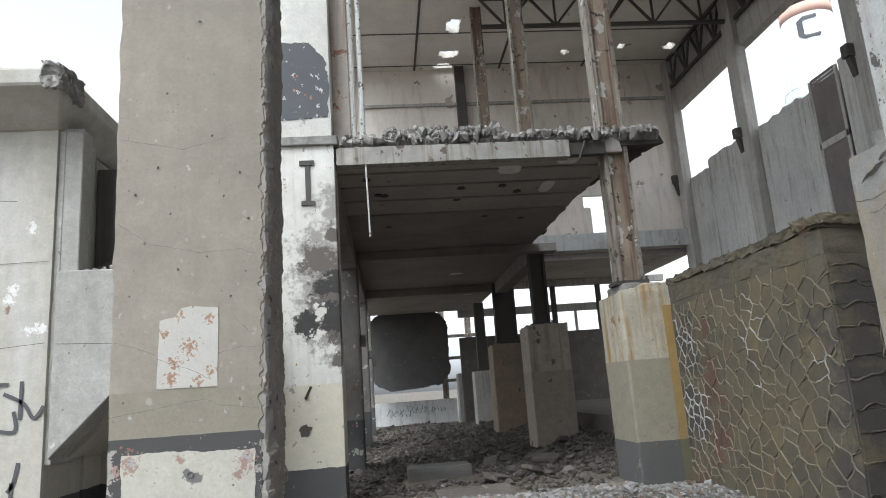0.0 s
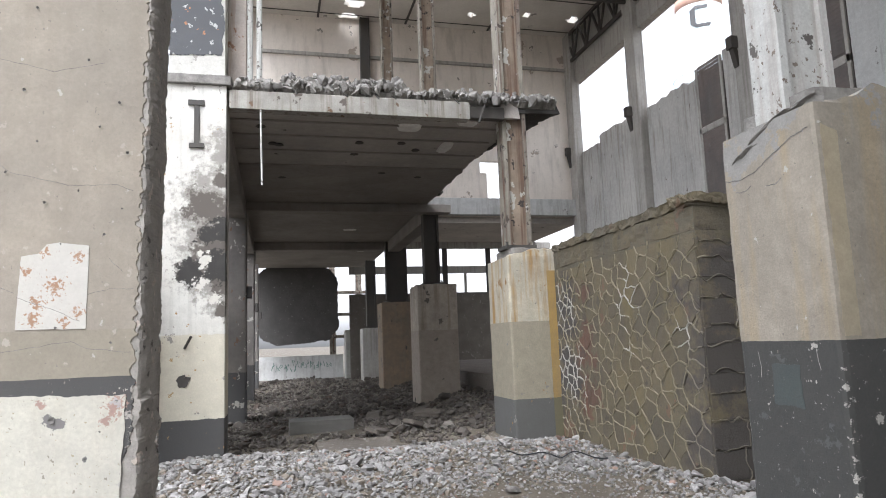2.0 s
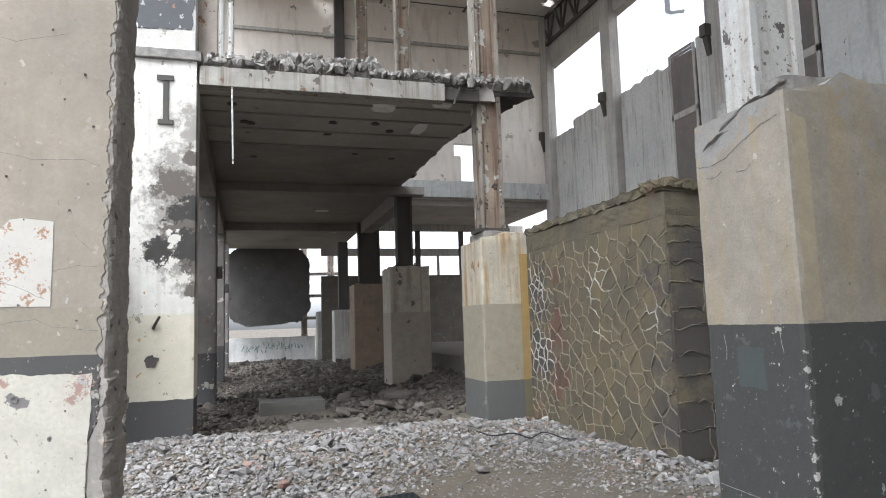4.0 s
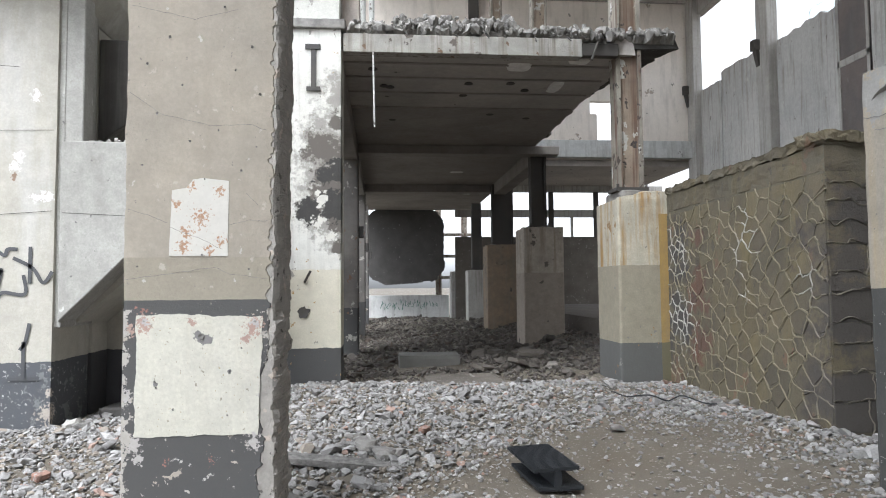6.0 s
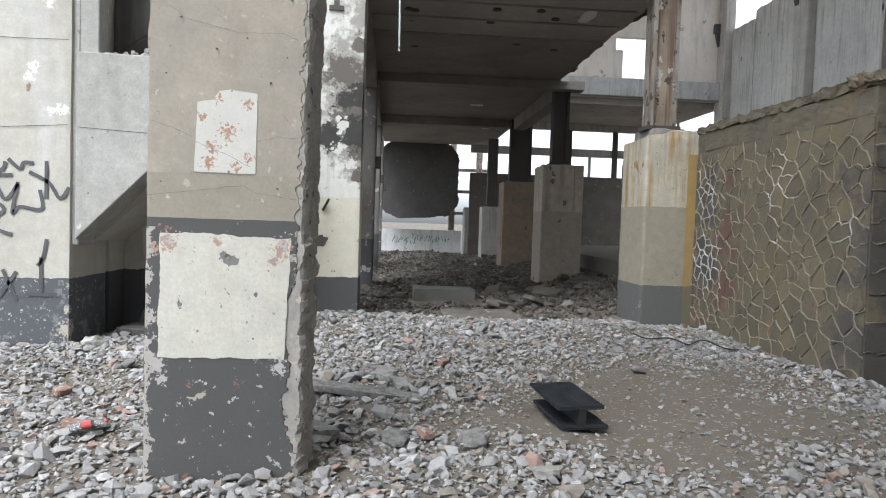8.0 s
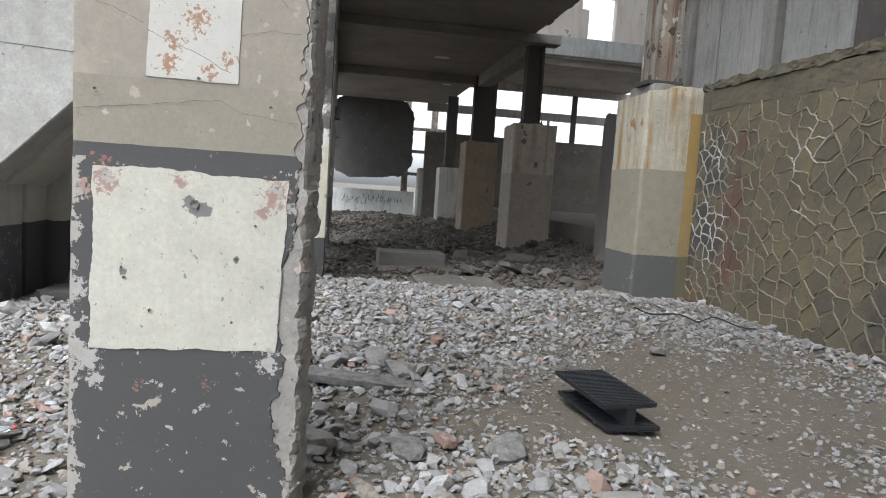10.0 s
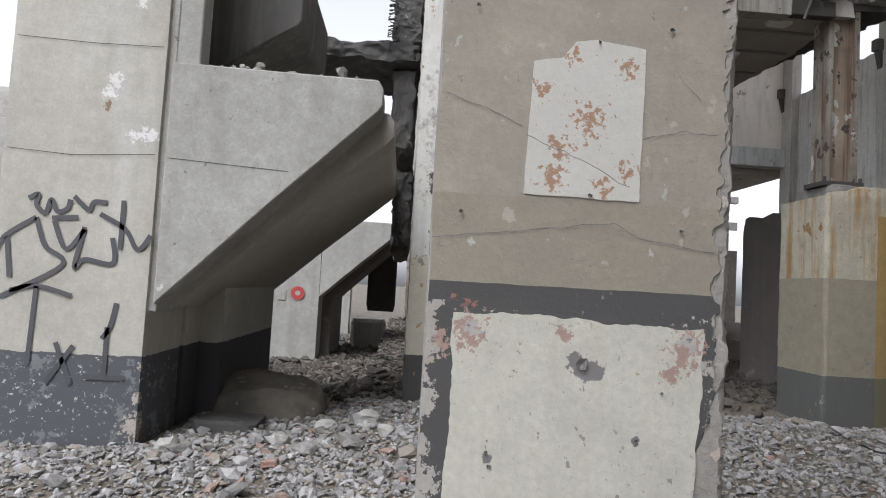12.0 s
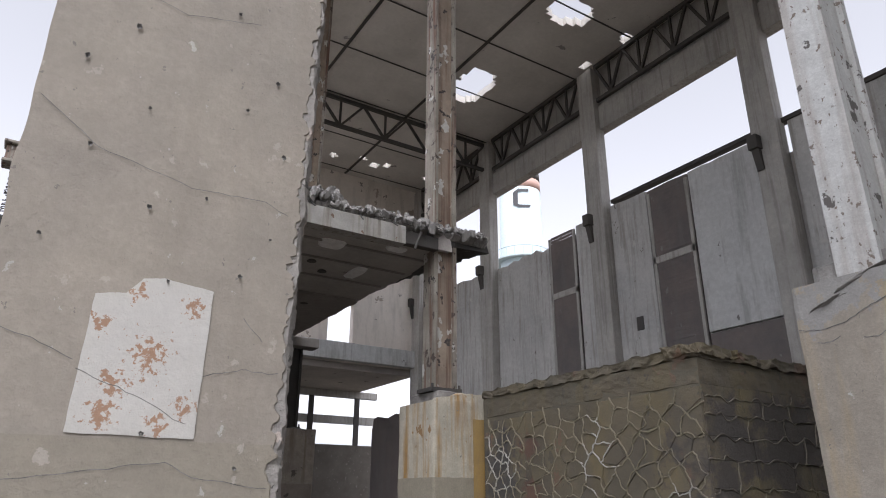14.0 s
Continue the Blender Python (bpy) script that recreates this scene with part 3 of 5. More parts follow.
# ---- steel column standing on a pedestal ----
def steel_column(x, y, z0, z1, material=None, width=0.44, group="columns of the hall", base=True):
    material = material or m_steel
    col = thing("steel_column", "rusted I-section steel column with flaking paint" if material is not m_steel_dark else "dark I-section steel column", "column", group)
    bm = bmesh.new()
    box(bm, x, x + 0.07, y, y + 0.34, z0, z1)
    part("flange", bm, material, col)
    bm = bmesh.new()
    box(bm, x + width - 0.07, x + width, y, y + 0.34, z0, z1)
    part("flange", bm, material, col)
    bm = bmesh.new()
    box(bm, x + 0.07, x + width - 0.07, y + 0.05, y + 0.29, z0, z1)
    part("web", bm, m_rust if material is m_steel else material, col)
    if base:
        bm = bmesh.new()
        box(bm, x - 0.06, x + width + 0.06, y - 0.05, y + 0.4, z0 - 0.02, z0 + 0.04)
        for q in (x - 0.03, x + width + 0.03):
            tube(bm, (q, y - 0.02, z0), (q, y - 0.02, z0 + 0.1), 0.022, 6)
        part("base_plate", bm, m_steel_dark, col)
    return col


def pedestal(dims, material, label, chip=0.25, lean=0.0):
    """A pedestal whose upper rim is broken; lean: how far the left rear of the top is knocked off."""
    x0, x1, y0, y1, z0, z1 = dims
    ped = thing("pedestal", label, "pedestal", "pedestals of the columns")
    bm = worn_box((x0, x1, y0, y1, z0, z1), 22, 0.025)
    top = (z1 - z0) / 22
    for v in bm.verts:
        c = v.co
        if c.z > z1 - top * 0.5:
            u, w_ = (c.x - x0) / (x1 - x0), (c.y - y0) / (y1 - y0)
            k = noise.noise(Vector((c.x * 3, c.y * 3, 1))) + 0.6 * noise.noise(Vector((c.x * 9, c.y * 9, 1)))
            edge = max(0, 1 - min(u, 1 - u, w_ + 0.15, 1 - w_) * 5)
            c.z -= chip * (0.25 + 0.5 * k) * (0.3 + edge) + lean * max(0, 0.45 - u) * (0.5 + w_)
            c += noise.noise_vector(c * 5) * 0.02
    part("block", bm, material, ped)
    part("broken_top", worn_box((x0 + 0.12, x1 - 0.2, y0 + 0.1, y1 - 0.12, z1 - 0.3, z1 + 0.03), 9, 0.06, 0.08, 2.0), m_break, ped, "broken concrete top")
    return ped


p1 = pedestal((3.82, 4.83, W_Y, 11.85, -0.4, 3.12), m_pedestal, "tall cream pedestal with ochre run-down stains and grey base", 0.2, 0.45)
bm = bmesh.new()
patch(bm, [(4.52, -0.3), (4.83, -0.3), (4.82, 2.72), (4.52, 2.72)], W_Y, 0.004, 0.004)
part("ochre_strip", bm, surface("ochre_paint", (0.42, 0.27, 0.08), (0.36, 0.24, 0.09), bands=[(0.597, (0.16, 0.14, 0.08))], streaks=[((0.3, 0.25, 0.16), 0.4)]), p1, "ochre painted strip")
steel_column(3.95, 11.0, 3.15, 17.0)
p2 = pedestal((3.84, 4.98, 18.2, 19.3, -0.6, 3.18), m_ped_far, "dusty brown pedestal in the shade", 0.1)
# column lengths under the slab take dark steel: their shade is painted in
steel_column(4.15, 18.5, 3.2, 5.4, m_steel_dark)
steel_column(4.25, 18.5, 5.85, 17.0)
p3 = pedestal((3.84, 5.0, 24.6, 25.7, -0.6, 3.1), surface("rusty_brown_pedestal", (0.36, 0.26, 0.17), (0.24, 0.19, 0.14), stain=1.5, dirt=0.5, chips=[((0.1, 0.09, 0.08), 0.2, 3.0)], streaks=[((0.28, 0.25, 0.21), 0.4)]), "rust-brown pedestal in the shade", 0.08)
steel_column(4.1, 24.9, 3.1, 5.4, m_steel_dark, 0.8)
steel_column(4.15, 24.9, 5.85, 17.0)
pedestal((3.84, 4.9, 30.3, 31.2, -0.4, 2.3), m_grey, "grey concrete pedestal far inside", 0.08)
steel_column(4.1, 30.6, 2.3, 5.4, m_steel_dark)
steel_column(4.0, 30.0, 5.85, 17.0, m_steel_dark, base=False)
pedestal((3.84, 4.9, 37.6, 38.6, -0.4, 2.4), m_bracket, "pale concrete pedestal far inside", 0.08)

near = pedestal((3.8, 5.0, 4.06, 5.1, -0.4, 3.38), m_near, "massive tan pedestal with dark painted lower half", 0.3, 0.7)
bm = bmesh.new()
patch(bm, [(3.84, 1.53), (3.98, 1.53), (3.98, 3.0), (3.84, 3.05)], 4.06, 0.003, 0.01)
part("ochre_strip", bm, surface("faded_ochre_paint", (0.44, 0.37, 0.25), (0.42, 0.36, 0.26)), near)
bm = bmesh.new()
for line in ([(5.08, 2.86), (4.9, 2.83), (4.7, 2.86), (4.5, 2.95), (4.3, 3.02), (4.1, 3.05)], [(4.95, 2.74), (4.85, 2.72), (4.75, 2.76)], [(4.6, 2.72), (4.5, 2.71), (4.42, 2.74)]):
    soft = []
    for p, q in zip(line, line[1:]):
        for i in range(6):
            y, z = p[0] + (q[0] - p[0]) * i / 6, p[1] + (q[1] - p[1]) * i / 6
            soft.append((y, z + 0.012 * noise.noise(Vector((y * 20, z * 20, 4)))))
    ribbon(bm, soft, 0.007, 0)
for v in bm.verts:
    v.co = Vector((3.797 + v.co.y, v.co.x, v.co.z))
part("crack", bm, m_pit, near, "cracks below the broken rim")
for k, (x, y, z, s) in enumerate(((3.93, 4.6, 3.16, 0.17), (3.92, 4.86, 3.03, 0.16), (4.15, 4.6, 3.27, 0.2), (3.95, 4.4, 3.25, 0.12), (3.9, 4.72, 3.07, 0.14), (3.88, 4.5, 3.13, 0.1), (4.1, 4.8, 3.17, 0.17))):
    bm = bmesh.new()
    bmesh.ops.create_icosphere(bm, subdivisions=3, radius=1)
    for v in bm.verts:
        c = v.co
        d = 1 + 0.35 * noise.noise(c * 1.6 + Vector((k * 5, 0, 0))) + 0.16 * noise.noise(c * 5)
        v.co = Vector((x + c.x * s * 0.8 * d, y + c.y * s * 1.7 * d, z - c.y * s * 0.6 * d + c.z * s * 0.22 * d))
    part("broken_piece", bm, m_break, near, "broken concrete on the rim")
bm = bmesh.new()
patch(bm, [(4.45, 1.0), (4.75, 1.02), (4.74, 1.33), (4.46, 1.32)], 0, 0.003, 0.012)
for v in bm.verts:
    v.co = Vector((3.799 + v.co.y, v.co.x, v.co.z))
part("repainted_patch", bm, surface("teal_grey_paint", (0.066, 0.083, 0.08), (0.056, 0.066, 0.066), chips=[((0.3, 0.3, 0.28), 0.04, 14.0)]), near, "faded teal repainted patch")
for line in ([(5.05, 0.2), (4.8, 0.19), (4.5, 0.175), (4.1, 0.17)], [(4.88, 1.42), (4.86, 1.3), (4.87, 1.2)], [(4.28, 1.47), (4.27, 1.36), (4.25, 1.28)]):
    bm = bmesh.new()
    fine = []
    for p, q in zip(line, line[1:]):
        for i in range(8):
            y, z = p[0] + (q[0] - p[0]) * i / 8, p[1] + (q[1] - p[1]) * i / 8
            fine.append((y, z + 0.006 * noise.noise(Vector((y * 30, z * 30, 6)))))
    ribbon(bm, fine, 0.005, 0)
    for v in bm.verts:
        v.co = Vector((3.794 + v.co.y, v.co.x, v.co.z))
    part("scratch", bm, m_bracket, near, "pale scratch in the dark paint")
txt = bpy.data.curves.new("number", "FONT")
txt.body, txt.size, txt.extrude = "10", 0.1, 0.001
num = new("number", txt)
num.matrix_world = pose(4.62, 4.052, 0.75, 90)
dg = bpy.context.evaluated_depsgraph_get()
num_mesh = bpy.data.meshes.new_from_object(num.evaluated_get(dg))
bpy.data.objects.remove(num)
num_mesh.transform(pose(4.62, 4.05, 0.75, 90))
num_mesh.materials.clear()
num_mesh.materials.append(m_bracket)
number = new("number", num_mesh)
number.parent = near
number["label"] = "white stencilled number 10"
steel_column(3.88, 4.4, 3.2, 17.0, m_steel_white, 0.5, base=False)

# left row further back
for y in (18.2, 25.2, 31.5):
    col = thing("inner_pillar", "stained grey pillar in the shade with peeling paint", "pillar", "inner pillars")
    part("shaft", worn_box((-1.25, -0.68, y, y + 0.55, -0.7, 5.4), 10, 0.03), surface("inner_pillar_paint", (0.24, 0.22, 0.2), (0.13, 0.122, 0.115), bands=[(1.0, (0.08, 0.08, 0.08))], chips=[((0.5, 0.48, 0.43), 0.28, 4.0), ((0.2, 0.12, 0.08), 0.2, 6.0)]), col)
    boxpart("corbel", (-0.75, -0.55, y + 0.05, y + 0.4, 2.9, 3.2), m_steel_dark, col, "rusted steel corbel")

# ---- first-floor slab with its beams ----
slab = thing("floor_slab", "first-floor concrete slab with a broken front edge", "slab", kind="structure")
def deck_strip(y0, y1, count, z0):
    bm = bmesh.new()
    rows = []
    for i in range(count + 1):
        y = y0 + i * (y1 - y0) / count
        xr = (4.25 if y < 14.5 else 4.22) + 0.06 * noise.noise(Vector((0, y * 0.9, 2))) + 0.06 * noise.noise(Vector((0, y * 3.1, 2))) + 0.04 * noise.noise(Vector((0, y * 9.0, 2)))
        rows.append([bm.verts.new(c) for c in ((-1.5, y, z0), (xr, y, z0), (xr - 0.06, y, 5.78), (-1.5, y, 5.78))])
    for a, b in zip(rows, rows[1:]):
        for j in range(4):
            bm.faces.new((a[j], a[(j + 1) % 4], b[(j + 1) % 4], b[j]))
    bm.faces.new(rows[0])
    bm.faces.new(rows[-1][::-1])
    bmesh.ops.recalc_face_normals(bm, faces=bm.faces[:])
    return bm


part("deck", deck_strip(10.95, 14.5, 40, 5.46), m_slab, slab)
bm = bmesh.new()
rows = []
for i in range(60):
    y = 10.97 + i * 3.4 / 59
    xr = 5.02 - 0.22 * (y - 10.95) + 0.1 * noise.noise(Vector((2, y * 2.5, 2))) + 0.06 * noise.noise(Vector((2, y * 9.0, 2)))
    rows.append([bm.verts.new(c) for c in ((4.0, y, 5.56), (xr, y, 5.6 + 0.03 * noise.noise(Vector((y * 7, 1, 1)))), (xr - 0.07, y, 5.77), (4.0, y, 5.77))])
for a, b in zip(rows, rows[1:]):
    for j in range(4):
        bm.faces.new((a[j], a[(j + 1) % 4], b[(j + 1) % 4], b[j]))
bm.faces.new(rows[0])
bm.faces.new(rows[-1][::-1])
bmesh.ops.recalc_face_normals(bm, faces=bm.faces[:])
# dark colour here stands for the shaded underside right of the soffit
part("torn_side", bm, m_soot_and_shade, slab, "torn side of the slab, coloured dark for shade")
part("edge_girder", worn_box((4.19, 4.63, 18.66, 25.28, 5.02, 5.43), 20, 0.02), m_soffit, slab, "dark girder along the column row")
# rear deck has a darker soffit colour than the front bay
part("deck", deck_strip(14.502, 28.0, 70, 5.44), m_soffit, slab, "dark rear deck")
part("front_beam", worn_box((-0.66, 3.3, 10.8, 11.02, 5.36, 5.66), 30, 0.03, 0.0, 3.0), surface("stained_beam", (0.42, 0.4, 0.36), (0.29, 0.278, 0.25), streaks=[((0.15, 0.12, 0.09), 0.75)], run=2.0, chips=[((0.12, 0.1, 0.085), 0.22, 3.0), ((0.16, 0.1, 0.06), 0.16, 7.0)], stain=2.0, bump=0.6), slab, "weathered concrete edge beam")
boxpart("beam_stub", (3.3, 3.95, 10.86, 11.0, 5.40, 5.62), m_steel_dark, slab, "bare rusted beam end")
for y in (11.55, 12.35, 13.3, 14.4):
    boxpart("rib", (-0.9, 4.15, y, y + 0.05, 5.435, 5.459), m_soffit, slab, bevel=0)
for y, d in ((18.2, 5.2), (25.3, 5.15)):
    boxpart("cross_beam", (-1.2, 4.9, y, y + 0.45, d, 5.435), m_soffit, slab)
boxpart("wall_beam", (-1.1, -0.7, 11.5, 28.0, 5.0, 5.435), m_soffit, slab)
bm = bmesh.new()
for x, y, a, b in ((2.4, 11.66, 0.46, 0.4), (3.4, 11.3, 0.36, 0.2), (3.36, 12.79, 0.26, 0.7), (2.49, 22.5, 0.5, 0.3), (3.5, 27.5, 0.4, 0.8)):
    rims = []
    for f, z in ((1.0, 5.458), (0.86, 5.425), (0.4, 5.412)):
        ring = []
        for i in range(16):
            t = i * math.tau / 16
            k = f * (0.5 + 0.12 * noise.noise(Vector((math.cos(t) * 2, math.sin(t) * 2, x + y))))
            ring.append(bm.verts.new((x + a * k * math.copysign(abs(math.cos(t)) ** 0.6, math.cos(t)), y + b * k * math.copysign(abs(math.sin(t)) ** 0.6, math.sin(t)), z + 0.01 * noise.noise(Vector((t * 3, f, x))))))
        rims.append(ring)
    for p, q in zip(rims, rims[1:]):
        for i in range(16):
            bm.faces.new((p[i], p[(i + 1) % 16], q[(i + 1) % 16], q[i]))
    bm.faces.new(rims[-1])
bmesh.ops.recalc_face_normals(bm, faces=bm.faces[:])
part("spalled_spots", bm, surface("fresh_spall", (0.86, 0.85, 0.82), (0.7, 0.69, 0.66), stain=8, dirt=0.15), slab, "pale spalled spots in the soffit")
bm = bmesh.new()
for x, y in ((0.12, 12.97), (0.0, 12.9), (1.62, 12.66), (1.61, 13.44), (2.43, 12.6), (2.8, 13.03), (2.4, 14.9), (3.3, 15.2), (0.2, 15.5), (-0.2, 11.9)):
    bmesh.ops.create_cone(bm, cap_ends=True, segments=9, radius1=0.09, radius2=0.06, depth=0.03, matrix=Matrix.Translation((x, y, 5.45)))
part("sockets", bm, m_steel_dark, slab, "dark sockets in the soffit")
# broken concrete crust on the front edge
bm = bmesh.new()
rows = []
for i in range(320):
    x = -0.6 + i * 5.55 / 319
    e = 0.16 + 0.13 * noise.noise(Vector((x * 1.1, 0, 1))) + 0.07 * noise.noise(Vector((x * 5, 0, 1))) - 0.16 * math.exp(-((x - 3.4) / 0.5) ** 2)
    e = max(0.05, e + (0.14 if 0.2 < x < 2.8 else 0.0) * (0.5 + noise.noise(Vector((x * 2.3, 4, 1)))))
    f = 10.88 + 0.1 * noise.noise(Vector((x * 1.6, 0, 7))) + 0.06 * noise.noise(Vector((x * 8, 0, 7))) + 0.05 * (noise.cell(Vector((x * 13, 0, 7))) - 0.5)
    g = 0.03 * noise.noise(Vector((x * 9, 3, 3)))
    rows.append([bm.verts.new(c) for c in ((x, 11.3, 5.66), (x, f + 0.1, 5.66), (x, f, 5.70 + e * 0.35 + g), (x, f + 0.08 + g, 5.72 + e * 0.75), (x, f + 0.3, 5.74 + e - g * 1.5), (x, 11.5, 5.79 + e * 0.3))])
for a, b in zip(rows, rows[1:]):
    for j in range(5):
        bm.faces.new((a[j], a[j + 1], b[j + 1], b[j]))
bmesh.ops.recalc_face_normals(bm, faces=bm.faces[:])
part("broken_crust", bm, m_break, slab, "crumbled pale concrete crust with bare rebar")
bm = bmesh.new()
random.seed(4)
for i in range(16):
    x = -0.2 + i * 0.27
    tube(bm, (x, 10.9, 5.75), (x + random.uniform(-0.05, 0.05), 10.72 - random.random() * 0.08, 5.70 - random.random() * 0.14), 0.009, 5)
part("rebar", bm, m_steel_dark, slab, "bent rebar ends")
bm = bmesh.new()
tube(bm, (-0.18, 10.78, 5.34), (-0.16, 10.78, 4.12), 0.015, 8)
tagged(part("hanging_pipe", bm, m_steel_white), "thin white pipe hanging from the slab edge", "pipe")
bm = bmesh.new()
tube(bm, (3.6, 10.8, 5.68), (3.45, 10.78, 5.3), 0.02, 8)
bmesh.ops.create_icosphere(bm, subdivisions=1, radius=0.07, matrix=Matrix.Translation((3.6, 10.78, 5.68)))
tagged(part("hanging_bracket", bm, m_steel_dark), "bent metal bracket hanging from the broken beam", "bracket")
# pipes on the upper floor
bm = bmesh.new()
tube(bm, (-0.36, 11.3, 5.8), (-0.36, 11.3, 12.5), 0.05, 10)
up_pipe = tagged(part("upright_pipe", bm, m_steel_white), "white upright pipe beside the pillar", "pipe", "upright pipes")
copy_thing(up_pipe, pose(0.15, 0, 0))
boxpart("pier", (-0.72, -0.42, 11.3, 11.7, 5.8, 12.5), surface("peeling_pink_plaster", (0.55, 0.48, 0.42), (0.48, 0.44, 0.4), chips=[((0.3, 0.16, 0.1), 0.3, 4.0)], streaks=[((0.25, 0.12, 0.07), 0.5)]), second, "peeling pinkish pier")

# ---- hall: back wall, right wall, roof ----
B_Y, R_X = 30.4, 14.9
wall = tagged(boxpart("wall_back", (-1.7, 9.75, B_Y, B_Y + 0.35, 7.5, 17.2), m_wall, bevel=0), "tall beige rendered back wall with stains", "wall", kind="structure")
boxpart("wall_piece", (11.35, 14.9, B_Y, B_Y + 0.35, 7.5, 17.2), m_wall, wall, bevel=0)
boxpart("wall_piece", (9.75, 11.35, B_Y, B_Y + 0.35, 10.25, 17.2), m_wall, wall, bevel=0)
boxpart("wall_piece", (9.75, 11.35, B_Y, B_Y + 0.35, 7.5, 8.3), m_wall, wall, bevel=0)
part("window_jamb", worn_box((9.7, 10.1, B_Y + 0.02, B_Y + 0.33, 8.3, 9.7), 14, 0.12, 0.15), m_wall, wall, "chipped window edge")
boxpart("window_sill", (10.0, 11.4, B_Y - 0.3, B_Y + 0.1, 8.15, 8.32), m_steel_dark, wall, "dark projecting sill")
boxpart("ledge", (5.3, 14.85, B_Y - 0.35, B_Y - 0.002, 7.5, 8.3), m_panel_pale, wall, "pale concrete ledge beam")
boxpart("cornice", (-0.6, 14.85, B_Y - 0.15, B_Y - 0.002, 15.05, 15.2), m_grey, wall)
for x in (-1.6,):
    boxpart("corner_pier", (x, x + 0.5, B_Y - 0.4, B_Y - 0.002, 5.8, 17.0), m_grey, wall)
tagged(boxpart("gallery_floor", (5.0, 14.9, B_Y + 0.36, 38.0, 7.2, 7.6), m_slab), "concrete gallery floor beyond the hall", "slab", kind="structure")
glaz = tagged(boxpart("wall_glazed", (4.0, 16.0, 36.8, 37.1, -0.5, 4.3), m_dirt), "low grey wall below the glazing openings", "wall", kind="structure")
boxpart("transom", (4.0, 16.0, 36.85, 37.0, 5.4, 5.83), m_grey, glaz)
boxpart("lintel", (4.0, 16.0, 36.8, 37.1, 6.83, 7.2), m_grey, glaz)
for x in (6.6, 9.3, 11.9, 14.6):
    boxpart("mullion", (x, x + 0.3, 36.75, 36.849, 4.3, 6.83), m_steel_dark, glaz)
for x in (10.6,):
    boxpart("slim_mullion", (x, x + 0.14, 36.86, 36.99, 4.3, 5.4), m_grey, glaz)

right = tagged(boxpart("wall_right", (R_X + 0.1, R_X + 0.4, -2.0, 30.8, -0.5, 10.4), m_panel, bevel=0), "tall panelled concrete wall with stains and open clerestory", "wall", kind="structure")
random.seed(7)
spans = [(29.9, 27.9, m_panel, 10.75), (27.8, 24.6, m_panel, 10.95), (23.7, 20.4, m_panel, 10.85), (20.35, 18.9, m_panel_dark, 10.85), (18.85, 17.9, m_panel, 11.1), (17.1, 15.5, m_panel, 11.2),
         (15.45, 13.85, m_panel_dark, 11.15), (13.8, 11.4, m_panel_pale, 11.15), (10.5, 7.0, m_panel, 11.3), (6.9, 5.0, m_panel_pale, 11.3), (4.5, -1.5, m_panel, 11.3)]
for k, (a, b, mat, top) in enumerate(spans):
    part("panel", worn_box((R_X - 0.02 * (k % 2), R_X + 0.12, b, a, 6.05 if mat is m_panel_pale else -0.4, top), 8, 0.02, 0.25 if k < 4 else 0.05), mat, right)
boxpart("panel", (R_X + 0.02, R_X + 0.12, 11.4, 13.8, -0.4, 6.0), m_panel_dark, right)
for a, b in ((20.35, 18.9), (15.45, 13.85)):
    boxpart("panel_rail", (R_X - 0.05, R_X + 0.03, b, a, 8.55, 8.78), m_grey, right, "grey concrete rail across the brick infill")
    for y in (a - 0.12, b):
        boxpart("panel_stile", (R_X - 0.05, R_X + 0.03, y, y + 0.12, 3.0, 11.0), m_grey, right)
    for i in range(62):
        z = 3.1 + i * 0.128
        if not 8.48 < z < 8.8:
            boxpart("brick_course", (R_X - 0.03, R_X - 0.0215, b + 0.13, a - 0.13, z, z + 0.116), m_panel_dark, right, bevel=0)
for y in (30.1, 24.1, 17.5, 11.0, 4.7):
    part("column", worn_box((R_X - 0.35, R_X + 0.1, y - 0.38, y + 0.38, -0.4, 16.9), 14, 0.025), m_grey, right)
    bm = bmesh.new()
    box(bm, R_X - 0.6, R_X - 0.3, y + 0.1, y + 0.38, 10.6, 11.0)
    bar(bm, (R_X - 0.45, y + 0.24, 10.6), (R_X - 0.32, y + 0.24, 10.0), 0.2, 0.15)
    part("steel_bracket", bm, m_steel_dark, right, "rusted steel bracket")
# flat dark box stands in for the shade inside a square hole
boxpart("socket", (R_X - 0.03, R_X - 0.002, 16.1, 16.4, 6.6, 7.05), m_steel_dark, right, "small dark square standing in for a hole")
boxpart("clerestory_beam", (R_X - 0.1, R_X + 0.3, -2.0, 30.0, 14.3, 15.3), m_grey, right, bevel=0)
boxpart("sill_edge", (R_X - 0.06, R_X + 0.2, 4.0, 17.0, 11.28, 11.42), m_steel_dark, right, "dark rusted sill angle")
boxpart("upper_panel", (R_X + 0.1, R_X + 0.3, -2.0, 30.8, 15.3, 17.2), m_grey, right, bevel=0)

# roof slabs with holes; the unseen part before y 10.6 is added for shade
R_Z = 17.0
roof_me = bpy.data.meshes.new("ceiling")
cells_x, cells_y = np.arange(-1.5, 15.01, 0.15), np.arange(-4.0, 30.7, 0.15)
